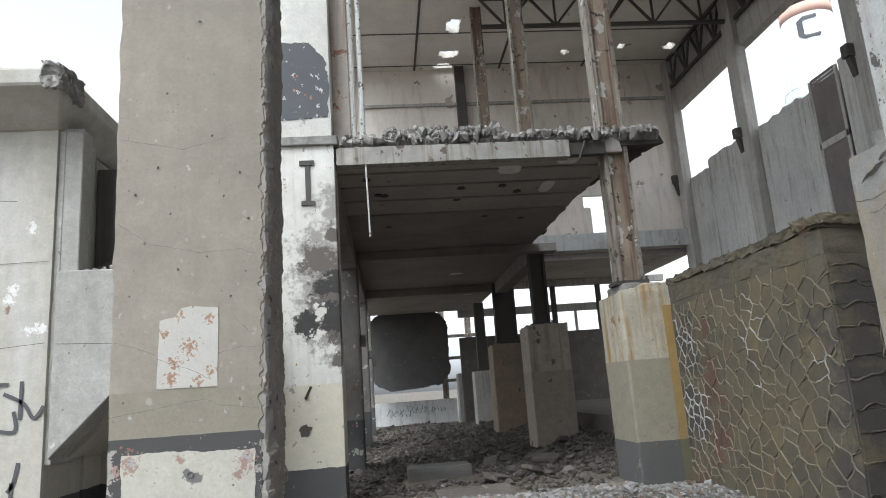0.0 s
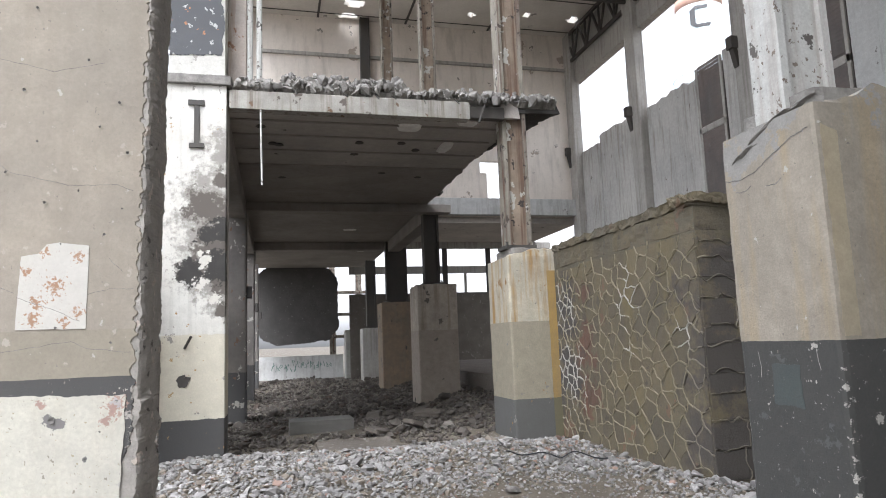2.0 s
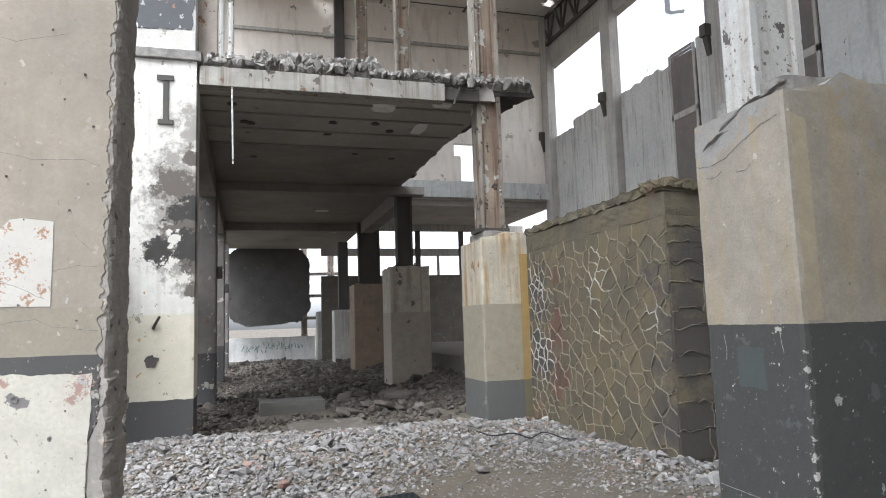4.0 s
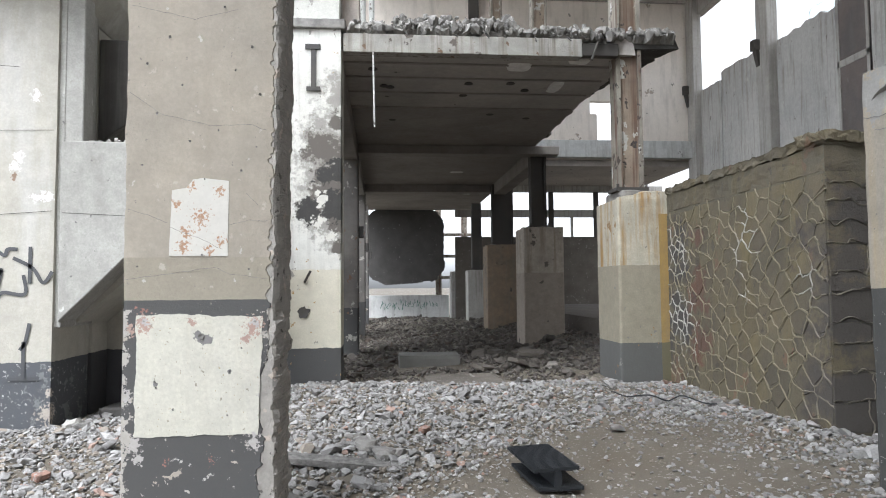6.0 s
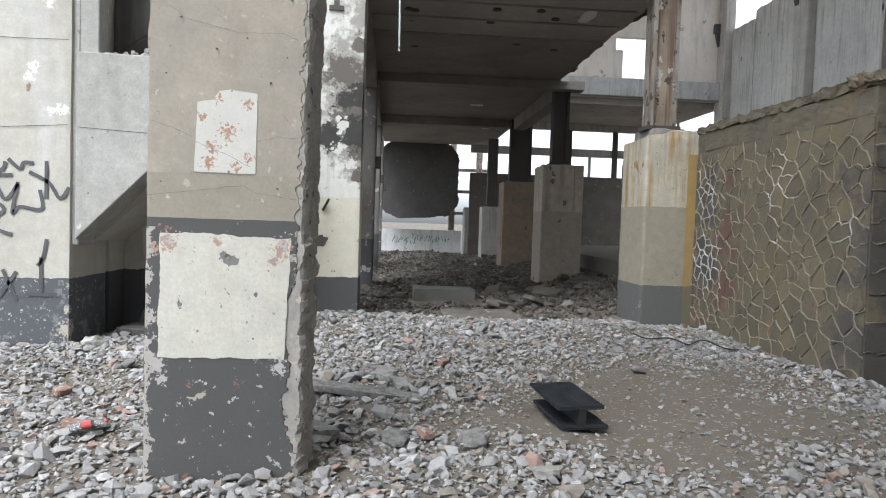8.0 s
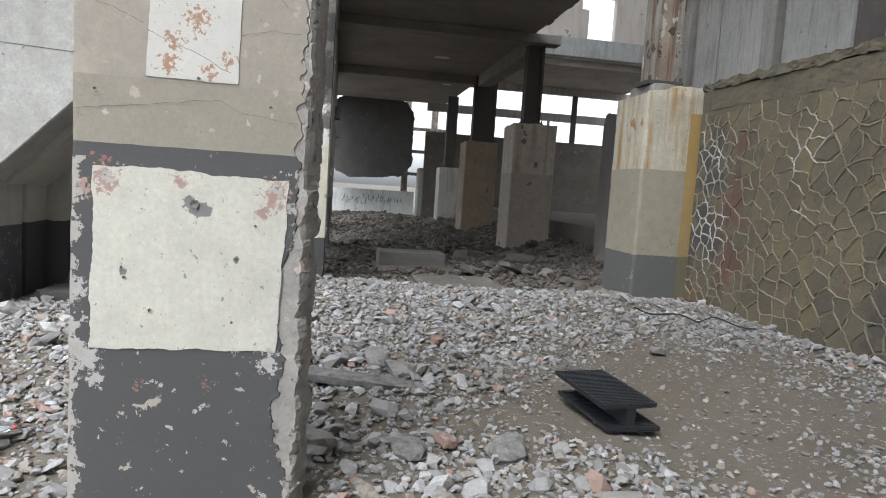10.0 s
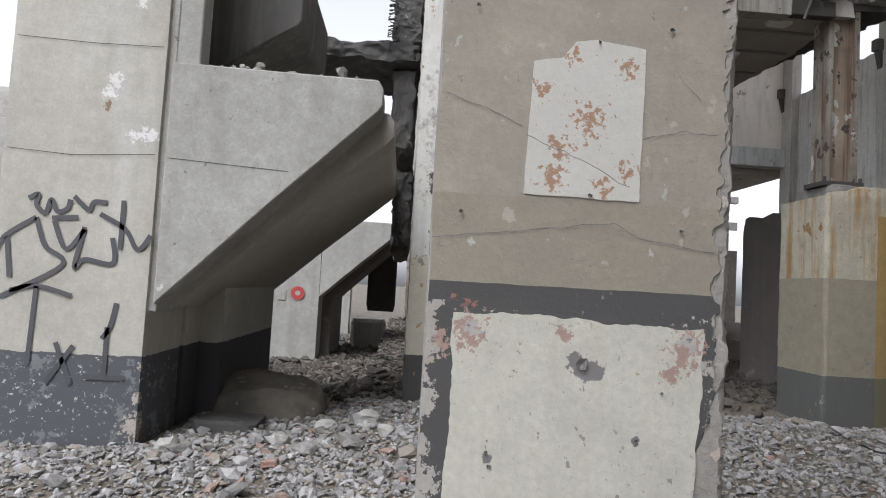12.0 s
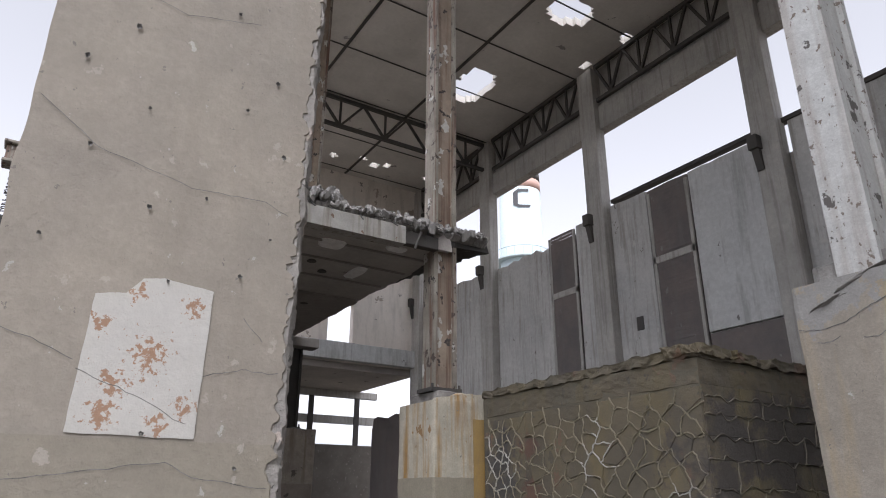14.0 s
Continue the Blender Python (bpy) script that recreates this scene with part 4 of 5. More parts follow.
holes = [(11.6, 20.7, 0.75, 1.15), (10.54, 28.4, 0.18, 0.2), (11.29, 28.75, 0.24, 0.22), (11.85, 28.45, 0.2, 0.2), (11.9, 15.3, 0.8, 0.6), (14.5, 15.25, 0.25, 0.2), (14.4, 17.2, 0.2, 0.25), (3.6, 28.8, 0.45, 0.3),
         (3.65, 26.4, 0.3, 0.6), (14.3, 28.6, 0.28, 0.3), (3.4, 30.0, 0.5, 0.2), (9.2, 28.9, 0.2, 0.2), (11.2, 19.7, 0.2, 0.2)]
rv, rf, idx = [], [], {}


def roof_vert(i, j):
    if (i, j) not in idx:
        idx[(i, j)] = len(rv)
        q = noise.noise_vector(Vector((i * 0.7, j * 0.7, 1)))
        rv.append((cells_x[i] + q.x * 0.05, cells_y[j] + q.y * 0.05, R_Z))
    return idx[(i, j)]


for i in range(len(cells_x) - 1):
    for j in range(len(cells_y) - 1):
        cx, cy = cells_x[i] + 0.075, cells_y[j] + 0.075
        # near roof ends at x 0.5 so that it shades only the right
        if cy < 10.6 and cx < 0.5:
            continue
        wob = 0.35 * noise.noise(Vector((cx * 3, cy * 3, 0)))
        if any((abs(cx - a) / c) ** 2.5 + (abs(cy - b) / d) ** 2.5 < 1 + wob for a, b, c, d in holes):
            continue
        rf.append((roof_vert(i, j), roof_vert(i, j + 1), roof_vert(i + 1, j + 1), roof_vert(i + 1, j)))
roof_me.from_pydata(rv, [], rf)
roof_me.materials.append(m_roof)
roof = tagged(new("ceiling", roof_me), "grey precast roof slabs with torn holes open to the sky, unseen front added as shade", "ceiling", kind="structure")
solid = roof.modifiers.new("thickness", "SOLIDIFY")
solid.thickness, solid.offset = 0.3, -1.0
bm = bmesh.new()
for y in np.arange(-2.6, 30.0, 2.95):
    box(bm, -1.4 if y > 10.6 else 0.6, 14.8, y, y + 0.05, R_Z - 0.03, R_Z - 0.002)
for x in (2.0, 6.2, 10.4):
    box(bm, x, x + 0.1, 10.7 if x < 3 else -3.9, 30.3, R_Z - 0.05, R_Z - 0.004)
tagged(part("ceiling_joints", bm, m_steel_dark), "dark joint strips between roof slabs", "joint", kind="structure")


def truss(a, b, z0, z1, steps, name="roof_truss"):
    t = thing(name, "dark steel lattice truss under the roof", "truss", "roof trusses")
    a, b = Vector(a), Vector(b)
    for z in (z0, z1):
        bm = bmesh.new()
        bar(bm, (a.x, a.y, z), (b.x, b.y, z), 0.14, 0.14)
        part("chord", bm, m_steel_dark, t)
    for i in range(steps):
        p, q, r = a.lerp(b, i / steps), a.lerp(b, (i + 0.5) / steps), a.lerp(b, (i + 1) / steps)
        bm = bmesh.new()
        bar(bm, (p.x, p.y, z1), (q.x, q.y, z0), 0.09, 0.09)
        bar(bm, (q.x, q.y, z0), (r.x, r.y, z1), 0.09, 0.09)
        bar(bm, (q.x, q.y, z0), (q.x, q.y, z1), 0.08, 0.08)
        part("lacing", bm, m_steel_dark, t)


truss((4.4, 24.1, 0), (14.6, 24.1, 0), 15.6, 16.85, 5)
for y in (24.5, 17.9, 11.4):
    truss((14.65, y, 0), (14.65, y + 5.6, 0), 15.4, 16.85, 4)

# ---- far end of the lower hall ----
end = tagged(boxpart("wall_end", (-1.2, 3.9, 39.8, 40.1, -0.8, 1.05), m_panel_pale, bevel=0), "low pale wall with green scrawl at the far end", "wall", kind="structure")
bm = bmesh.new()
random.seed(12)
for i in range(26):
    x, z = -0.1 + i * 0.13, 0.35 + 0.25 * random.random()
    ribbon(bm, [(x + random.uniform(-0.1, 0.1), z + random.uniform(-0.2, 0.25)) for _ in range(4)], 0.035, 39.79)
part("scrawl", bm, m_green_tag, end, "illegible green scrawl")
bm = bmesh.new()
pts = []
for i in range(60):
    a = i * math.tau / 60
    sx, sz = math.copysign(abs(math.cos(a)) ** 0.45, math.cos(a)), math.copysign(abs(math.sin(a)) ** 0.45, math.sin(a))
    k = 1 + 0.07 * noise.noise(Vector((math.cos(a) * 2.5, math.sin(a) * 2.5, 0))) + 0.04 * noise.noise(Vector((math.cos(a) * 8, math.sin(a) * 8, 0)))
    pts.append((1.25 + 2.3 * sx * (k if sx > 0 else 1), 3.95 + 2.2 * sz * (k if sz < 0 else 1)))
patch(bm, pts, 39.0, 0.25, 0.05)
tagged(part("hanging_slab", bm, m_soot_and_shade), "large dark broken slab hanging at the far end", "slab")
tagged(boxpart("lintel_far", (-1.2, 5.2, 38.6, 38.9, 6.1, 6.6), m_steel_dark), "dark lintel beam at the far end", "beam", kind="structure")
tagged(boxpart("slab_far", (-1.5, 5.2, 28.2, 38.6, 6.0, 6.4), m_soffit), "dark concrete slab further inside", "slab", kind="structure")
for x in (-1.5, 3.2, 4.8):
    tagged(boxpart("far_column", (x, x + 0.35, 40.5, 40.9, -0.5, 7.5), m_steel), "rusted steel column at the far end", "column", "far columns")
for z in (2.0, 3.3, 4.6):
    tagged(boxpart("far_pipe", (2.6, 5.8, 40.2, 40.45, z, z + 0.18), m_steel), "rusted pipe run at the far end", "pipe", "far pipes")

# unseen wall added behind the camera to keep sky light off the fronts
tagged(boxpart("unseen_wall_behind", (-3.0, 15.2, -4.6, -4.2, -0.5, 17.2), m_panel, bevel=0), "unseen plain wall added behind the walk to block light", "wall", kind="structure")

# ---- retaining wall of flagstones ----
def voronoi_cells(w, h, size, seed, flat=1.5):
    rnd = random.Random(seed)
    pts = []
    ny, nx = max(1, round(h / size * flat ** 0.5)), max(1, round(w / size / flat ** 0.5))
    for j in range(ny):
        for i in range(nx):
            pts.append(((i + 0.5 + rnd.uniform(-0.42, 0.42) + (0.25 if j % 2 else -0.25)) * w / nx, (j + 0.5 + rnd.uniform(-0.42, 0.42)) * h / ny))
    cells = []
    for p in pts:
        poly = [(0, 0), (w, 0), (w, h), (0, h)]
        for q in pts:
            d = math.hypot(q[0] - p[0], q[1] - p[1])
            if q is p or d > 4 * size:
                continue
            mx, my, nx_, ny_ = (p[0] + q[0]) / 2, (p[1] + q[1]) / 2, q[0] - p[0], q[1] - p[1]
            out = []
            for a, b in zip(poly, poly[1:] + poly[:1]):
                da, db = (a[0] - mx) * nx_ + (a[1] - my) * ny_, (b[0] - mx) * nx_ + (b[1] - my) * ny_
                if da <= 0:
                    out.append(a)
                if (da < 0) != (db < 0) and da != db:
                    t = da / (da - db)
                    out.append((a[0] + (b[0] - a[0]) * t, a[1] + (b[1] - a[1]) * t))
            poly = out
            if len(poly) < 3:
                break
        if len(poly) >= 3:
            cells.append((p, poly))
    return cells


retaining = thing("wall_retaining", "mossy flagstone retaining wall with raised pale mortar lines", "wall", kind="structure")
boxpart("backing", (4.58, 8.5, 6.67, 10.55, -0.5, 3.0), m_backing, retaining, bevel=0)


def roughen(bm, amount, freq):
    for v in bm.verts:
        v.co += noise.noise_vector(v.co * freq) * amount + noise.noise_vector(v.co * freq * 3.3) * amount * 0.5
    return bm


part("upper_band", roughen(worn_box((4.575, 8.5, 6.665, 10.56, 2.72, 3.0), 44, 0.012), 0.014, 5.0), m_stone, retaining, "plain mossy concrete band")
part("coping", roughen(worn_box((4.555, 8.5, 6.645, 10.6, 3.005, 3.12), 60, 0.05, 0.1, 5.0), 0.035, 6.0), m_stone, retaining, "crumbled mortar coping")


def courses(w, h, seed):
    """Long flat stones laid in uneven courses."""
    rnd = random.Random(seed)
    cells, v = [], 0.0
    while v < h - 0.05:
        top = min(h, v + rnd.uniform(0.17, 0.33))
        if h - top < 0.12:
            top = h
        u = 0.0
        while u < w - 0.01:
            end = min(w, u + rnd.uniform(0.3, 1.0))
            if w - end < 0.2:
                end = w
            mid = (u + end) / 2
            cells.append(((mid, (v + top) / 2), [(u, v), (mid, v), (end, v), (end, top), (mid, top), (u, top)]))
            u = end
        v = top
    return cells


def flagstones(w, h, size, seed, place, keep, flat=1.5):
    """Stones on a face; place(u, v, d) gives the point d proud of the wall at (u, v)."""
    ridges = bmesh.new()
    done = set()
    rnd = random.Random(seed)
    for c, poly in (courses(w, h, seed) if flat > 2 else voronoi_cells(w, h, size, seed, flat)):
        d = rnd.uniform(0.004, 0.009) if flat > 2 else rnd.uniform(0.006, 0.014)
        shrink = 0.996 if flat > 2 else 0.985
        inner = [(c[0] + (x - c[0]) * shrink, c[1] + (y - c[1]) * shrink) for x, y in poly]
        if keep:
            bm = bmesh.new()
            top = [bm.verts.new(place(c[0] + (x - c[0]) * (shrink - 0.015), c[1] + (y - c[1]) * (shrink - 0.02), d)) for x, y in inner]
            low = [bm.verts.new(place(x, y, -0.01)) for x, y in inner]
            bm.faces.new(top)
            for i in range(len(top)):
                j = (i + 1) % len(top)
                bm.faces.new((top[i], low[i], low[j], top[j]))
            bmesh.ops.recalc_face_normals(bm, faces=bm.faces[:])
            part("stone", bm, m_stone, retaining)
        for a, b in zip(poly, poly[1:] + poly[:1]):
            key = (round((a[0] + b[0]) * 50), round((a[1] + b[1]) * 50))
            steep = abs(b[1] - a[1]) > 0.9 * abs(b[0] - a[0])
            lost = (0.6 if steep else 0.1) if flat > 2 else (0.04 if size < 0.2 else (0.3 if steep else 0.13))
            if (a[0] == b[0] and a[0] in (0, w)) or (a[1] == b[1] and a[1] in (0, h)):
                lost = 1.0
            if key in done or rnd.random() < lost:
                continue
            done.add(key)
            n, prev = 9, None
            for i in range(n + 1):
                t = i / n
                u, v = a[0] + (b[0] - a[0]) * t, a[1] + (b[1] - a[1]) * t
                k = noise.noise_vector(Vector((u * 6, v * 6, seed)))
                fine = noise.noise_vector(Vector((u * 21, v * 21, seed)))
                sway = 0.085 if flat > 2 else 0.075
                u, v = u + k.x * 0.075 + fine.x * 0.02, v + k.y * sway + fine.y * 0.014
                lx, ly = b[0] - a[0], b[1] - a[1]
                lift = 0.014 if flat > 2 else 0.019
                ln = math.hypot(lx, ly) or 1
                wd = (0.0105 + 0.005 * k.z) * (1.15 if size < 0.2 else 0.9)
                px, py = -ly / ln * wd, lx / ln * wd
                cur = [ridges.verts.new(place(*q)) for q in ((u + px, v + py, 0.004), (u + px * 0.55, v + py * 0.55, lift), (u - px * 0.55, v - py * 0.55, lift), (u - px, v - py, 0.004))]
                if prev:
                    for s in range(3):
                        ridges.faces.new((prev[s], prev[s + 1], cur[s + 1], cur[s]))
                prev = cur
    bmesh.ops.recalc_face_normals(ridges, faces=ridges.faces[:])
    part("mortar", ridges, m_mortar, retaining, "raised pale mortar lines")


flagstones(0.95, 2.66, 0.17, 21, lambda u, v, d: (4.575 - d, 10.53 - u, v), True, 1.2)
flagstones(2.91, 2.7, 0.235, 23, lambda u, v, d: (4.575 - d, 9.58 - u, v), True, 1.6)
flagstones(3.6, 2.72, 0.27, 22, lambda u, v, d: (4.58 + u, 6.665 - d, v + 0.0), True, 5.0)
part("copestones", roughen(worn_box((4.53, 5.3, 6.61, 7.1, 3.04, 3.15), 24, 0.06, 0.1), 0.04, 6.0), m_stone, retaining, "broken corner of the coping")
inner_wall = tagged(part("wall_inner", worn_box((4.9, 5.4, 11.87, 15.0, -0.4, 3.15), 12, 0.05, 0.2), m_panel_dark), "dark rough retaining wall behind the pedestal", "wall", kind="structure")
# raised floor behind the retaining wall
tagged(boxpart("raised_floor", (5.41, 14.85, 10.62, 30.0, -0.5, 0.7), m_dirt, bevel=0), "raised concrete floor behind the retaining wall", "floor", kind="structure")

# ---- graffiti column with its great bracket ----
G_Y = 8.3
gcol = thing("bracket_column", "broad cream concrete column with black graffiti and grey base", "column", "bracket columns")
part("shaft", worn_box((-5.2, -3.87, G_Y, 9.3, -0.4, 5.3), 12, 0.02), m_tagged, gcol)
part("inner_shaft", worn_box((-4.88, -3.6, 9.8, 12.6, -0.4, 3.0), 8, 0.012), m_shade, gcol, "cream inner shaft with a dark base")
part("rear_shaft", worn_box((-4.9, -3.845, 9.3, 12.85, -0.4, 3.3), 8, 0.01), m_shade, gcol, "cream shaft with dark base in the shade")
boxpart("pilaster", (-3.9, -3.8, G_Y + 0.05, 9.2, 1.1, 5.2), m_bracket, gcol)
bm = bmesh.new()
rings = [[bm.verts.new((x, y, z)) for x, y in ((x0, y0), (x1, y0), (x1, y1), (x0, y1))] for x0, x1, y0, y1, z in
         ((-5.25, -3.85, G_Y - 0.02, 11.6, 5.08), (-5.6, -3.6, 7.72, 11.9, 5.42), (-5.6, -3.6, 7.72, 11.9, 5.62), (-5.5, -3.72, 7.84, 11.8, 5.7))]
for a, b in zip(rings, rings[1:]):
    for j in range(4):
        bm.faces.new((a[j], a[(j + 1) % 4], b[(j + 1) % 4], b[j]))
bm.faces.new(rings[0])
bm.faces.new(rings[-1])
bmesh.ops.recalc_face_normals(bm, faces=bm.faces[:])
part("capital", bm, m_tagged, gcol, "overhanging capital with sloping underside", bevel=0.02)
part("broken_corner", roughen(worn_box((-3.83, -3.58, 7.7, 8.3, 5.36, 5.68), 16, 0.05, 0.06), 0.05, 7.0), m_break, gcol, "broken corner of the capital")


def bracket_plate(x0, x1, zlow, zhigh, ztop, y0, y1):
    bm = bmesh.new()
    prof = [(x0, zlow), (x0 + (x1 - x0) * 0.5, zlow + (zhigh - zlow) * 0.5 + 0.02), (x1 - 0.03, zhigh - 0.02), (x1, zhigh + 0.03), (x1, ztop - 0.08), (x1 - 0.05, ztop), (x0, ztop + 0.03)]
    f = [bm.verts.new((x, y0, z)) for x, z in prof]
    b = [bm.verts.new((x, y1, z)) for x, z in prof]
    bm.faces.new(f)
    bm.faces.new(b[::-1])
    for i in range(len(prof)):
        j = (i + 1) % len(prof)
        bm.faces.new((f[i], b[i], b[j], f[j]))
    bmesh.ops.recalc_face_normals(bm, faces=bm.faces[:])
    return bm


part("bracket", bracket_plate(-3.82, -1.95, 1.16, 3.02, 3.28, G_Y, 8.75), m_bracket, gcol, "pale wedge-shaped concrete bracket", bevel=0.012)
part("bracket", bracket_plate(-3.84, -1.85, 1.1, 2.85, 3.1, 8.75, 12.85), m_shade, gcol, "bracket underside in the shade")
bm = bmesh.new()
for stroke in ([(-4.93, 2.02), (-4.85, 2.06), (-4.86, 1.97), (-4.78, 1.9), (-4.74, 2.02), (-4.68, 1.92), (-4.6, 1.95), (-4.58, 2.03)],
               [(-4.55, 2.06), (-4.42, 1.95), (-4.38, 2.02), (-4.27, 2.02)], [(-5.18, 1.5), (-5.1, 1.68), (-4.85, 1.86)], [(-5.08, 1.68), (-5.03, 1.33)],
               [(-4.85, 1.86), (-4.76, 1.62), (-4.6, 1.46), (-5.1, 1.16)], [(-4.72, 1.86), (-4.5, 1.88)], [(-4.7, 1.84), (-4.58, 1.6), (-4.44, 1.78)], [(-4.44, 1.8), (-4.5, 1.45), (-4.42, 1.52), (-4.18, 1.5), (-4.2, 1.72)],
               [(-4.32, 1.92), (-4.1, 1.8), (-3.98, 1.63), (-3.88, 1.76)], [(-4.13, 2.05), (-4.13, 1.62)], [(-5.02, 1.22), (-4.8, 1.27), (-4.5, 1.2)], [(-4.8, 1.27), (-4.82, 0.6)],
               [(-4.12, 1.16), (-4.16, 0.95), (-4.22, 0.85)], [(-4.18, 0.95), (-4.18, 0.55)], [(-4.35, 0.52), (-4.0, 0.52)], [(-4.6, 0.8), (-4.45, 0.45)], [(-4.45, 0.78), (-4.66, 0.45)]):
    soft = []
    for i in range(len(stroke) - 1):
        p0, p1_, p2_, p3_ = (Vector(stroke[max(0, min(len(stroke) - 1, i + k))]) for k in (-1, 0, 1, 2))
        for k in range(6):
            t = k / 6
            soft.append((0.5 * (2 * p1_ + (p2_ - p0) * t + (2 * p0 - 5 * p1_ + 4 * p2_ - p3_) * t * t + (3 * p1_ - p0 - 3 * p2_ + p3_) * t ** 3))[:])
    soft.append(stroke[-1])
    ribbon(bm, soft, 0.042, G_Y - 0.012)
part("graffiti", bm, m_spray, gcol, "black spray-painted tag")
bm = bmesh.new()
ribbon(bm, [(-5.15, 2.45), (-4.6, 2.42), (-3.9, 2.47)], 0.006, G_Y - 0.011)
ribbon(bm, [(-5.15, 3.44), (-4.5, 3.42), (-3.9, 3.43)], 0.006, G_Y - 0.011)
ribbon(bm, [(-5.15, 4.22), (-4.6, 4.2), (-4.3, 4.18)], 0.006, G_Y - 0.011)
ribbon(bm, [(-3.79, 2.45), (-3.2, 2.42), (-2.75, 2.4)], 0.006, G_Y - 0.003)
part("crack", bm, m_steel_dark, gcol)
# upper storey remains over the bracket
upper = thing("upper_bracket", "broken upper bracket of dark and pale concrete", "bracket")
part("shaft", worn_box((-4.9, -3.845, 9.32, 12.85, 3.32, 5.07), 8, 0.02), m_shade, upper)
# plate is toned much darker than the pale bracket below
part("plate", bracket_plate(-3.84, -2.9, 3.5, 4.15, 4.9, 9.35, 11.4), surface("dark_streaked_concrete", (0.14, 0.13, 0.12), (0.075, 0.072, 0.07), streaks=[((0.25, 0.24, 0.22), 0.4)], stain=1.2), upper, bevel=0.015)
boxpart("pilaster", (-3.865, -3.6, 8.36, 8.62, 3.3, 5.12), m_bracket, upper)
bm = worn_box((-3.9, -2.0, 8.45, 9.2, 3.22, 3.34), 12, 0.05, 0.1)
tagged(part("rubble_on_bracket", bm, m_break), "loose debris lying on top of the bracket", "debris")
frag = thing("broken_floor", "torn remains of a floor slab with exposed bars", "slab")
part("slab_piece", roughen(worn_box((-3.3, -1.66, 12.3, 14.2, 4.82, 5.14), 22, 0.12, 0.12), 0.07, 3.0), m_soot_and_shade, frag, "sooty torn slab jutting out")
part("slab_piece", roughen(worn_box((-2.05, -1.62, 12.3, 17.0, 5.1, 6.0), 22, 0.12, 0.2), 0.06, 4.0), m_soot_and_shade, frag, "dark sooty slab edge")
part("wall_piece", roughen(worn_box((-2.0, -1.64, 12.5, 16.5, 3.5, 4.8), 20, 0.1, 0.05), 0.05, 5.0), m_soot_and_shade, frag, "dark broken wall remains")
part("wall_piece", roughen(worn_box((-1.9, -1.62, 12.8, 17.5, 2.0, 3.3), 20, 0.14, 0.3), 0.06, 5.0), m_soot_and_shade, frag, "dark broken wall remains")
beam = thing("steel_beam", "rusted pale I-beam end sticking out of the ruin", "beam")
boxpart("top_flange", (-2.28, -1.58, 12.3, 12.6, 6.22, 6.27), m_steel, beam)
boxpart("bottom_flange", (-2.26, -1.58, 12.3, 12.6, 5.93, 5.98), m_steel, beam)
boxpart("web", (-2.24, -1.58, 12.38, 12.5, 5.98, 6.22), m_steel, beam)
bm = bmesh.new()
random.seed(9)
for i in range(14):
    a = Vector((-2.02, 12.28 + 0.05 * random.random(), 5.2 + i * 0.05))
    for k in range(7):
        b = Vector((-2.06 + 0.07 * math.cos(k * 0.9 + i), 12.28 + 0.05 * math.sin(k * 0.9), a.z + random.uniform(-0.02, 0.03)))
        tube(bm, a, b, 0.008, 4)
        a = b
part("rebar_tangle", bm, m_steel_dark, frag, "tangled rusty bars")

# second bracket column with the round red sign
g2 = thing("bracket_column", "far cream bracket column with a round red sign", "column", "bracket columns")
part("shaft", worn_box((-6.6, -4.0, 21.4, 22.4, -1.2, 4.2), 8, 0.02), m_bracket, g2)
# shaft and underside take a dark material, so their shade is painted in
part("inner_shaft", worn_box((-5.2, -3.75, 22.5, 26.0, -1.2, 2.9), 8, 0.02), m_panel_dark, g2, "inner shaft coloured dark for its shade")
part("bracket", bracket_plate(-3.95, -1.95, 0.75, 2.65, 3.1, 22.52, 26.0), m_panel_dark, g2, "bracket underside coloured dark for its shade")
part("bracket", bracket_plate(-4.0, -1.9, 1.0, 2.9, 3.2, 21.4, 22.5), m_bracket, g2, bevel=0.012)
bm = bmesh.new()
bmesh.ops.create_cone(bm, cap_ends=True, segments=28, radius1=0.19, radius2=0.19, depth=0.03, matrix=pose(-4.6, 21.38, 1.07, 90))
sign = tagged(part("round_sign", bm, m_red), "round red sign with a pale centre mark", "sign")
bm = bmesh.new()
bmesh.ops.create_cone(bm, cap_ends=True, segments=20, radius1=0.07, radius2=0.07, depth=0.01, matrix=pose(-4.6, 21.36, 1.07, 90))
part("centre", bm, m_bracket, sign)
boxpart("notice", (-5.15, -4.92, 21.37, 21.4, 0.85, 1.15), m_grey, g2, "small grey notice plate")
g3 = thing("bracket_column", "distant pale bracket column beyond the gap", "column", "bracket columns")
part("shaft", worn_box((-4.9, -3.9, 31.5, 32.5, -1.2, 6.0), 6, 0.02), m_bracket, g3)
part("bracket", bracket_plate(-3.9, -1.9, 1.6, 3.4, 3.8, 31.5, 32.5), m_bracket, g3, bevel=0.012)
tagged(part("hanging_sheet", worn_box((-2.9, -1.9, 25.97, 26.07, 0.5, 2.95), 10, 0.12, 0.1), m_soot_and_shade), "dark ragged sheet hanging beyond the bracket", "sheet")
g4 = thing("bracket_column", "pale bracket column in the next bay", "column", "bracket columns")
part("shaft", worn_box((-11.5, -10.0, 14.0, 15.2, -0.6, 6.0), 6, 0.02), m_tagged, g4)
part("bracket", bracket_plate(-10.0, -7.2, 1.0, 3.4, 3.9, 14.0, 15.2), m_bracket, g4, bevel=0.012)
part("beam", worn_box((-11.5, -5.6, 14.2, 15.0, 3.9, 4.5), 6, 0.03), m_bracket, g4)
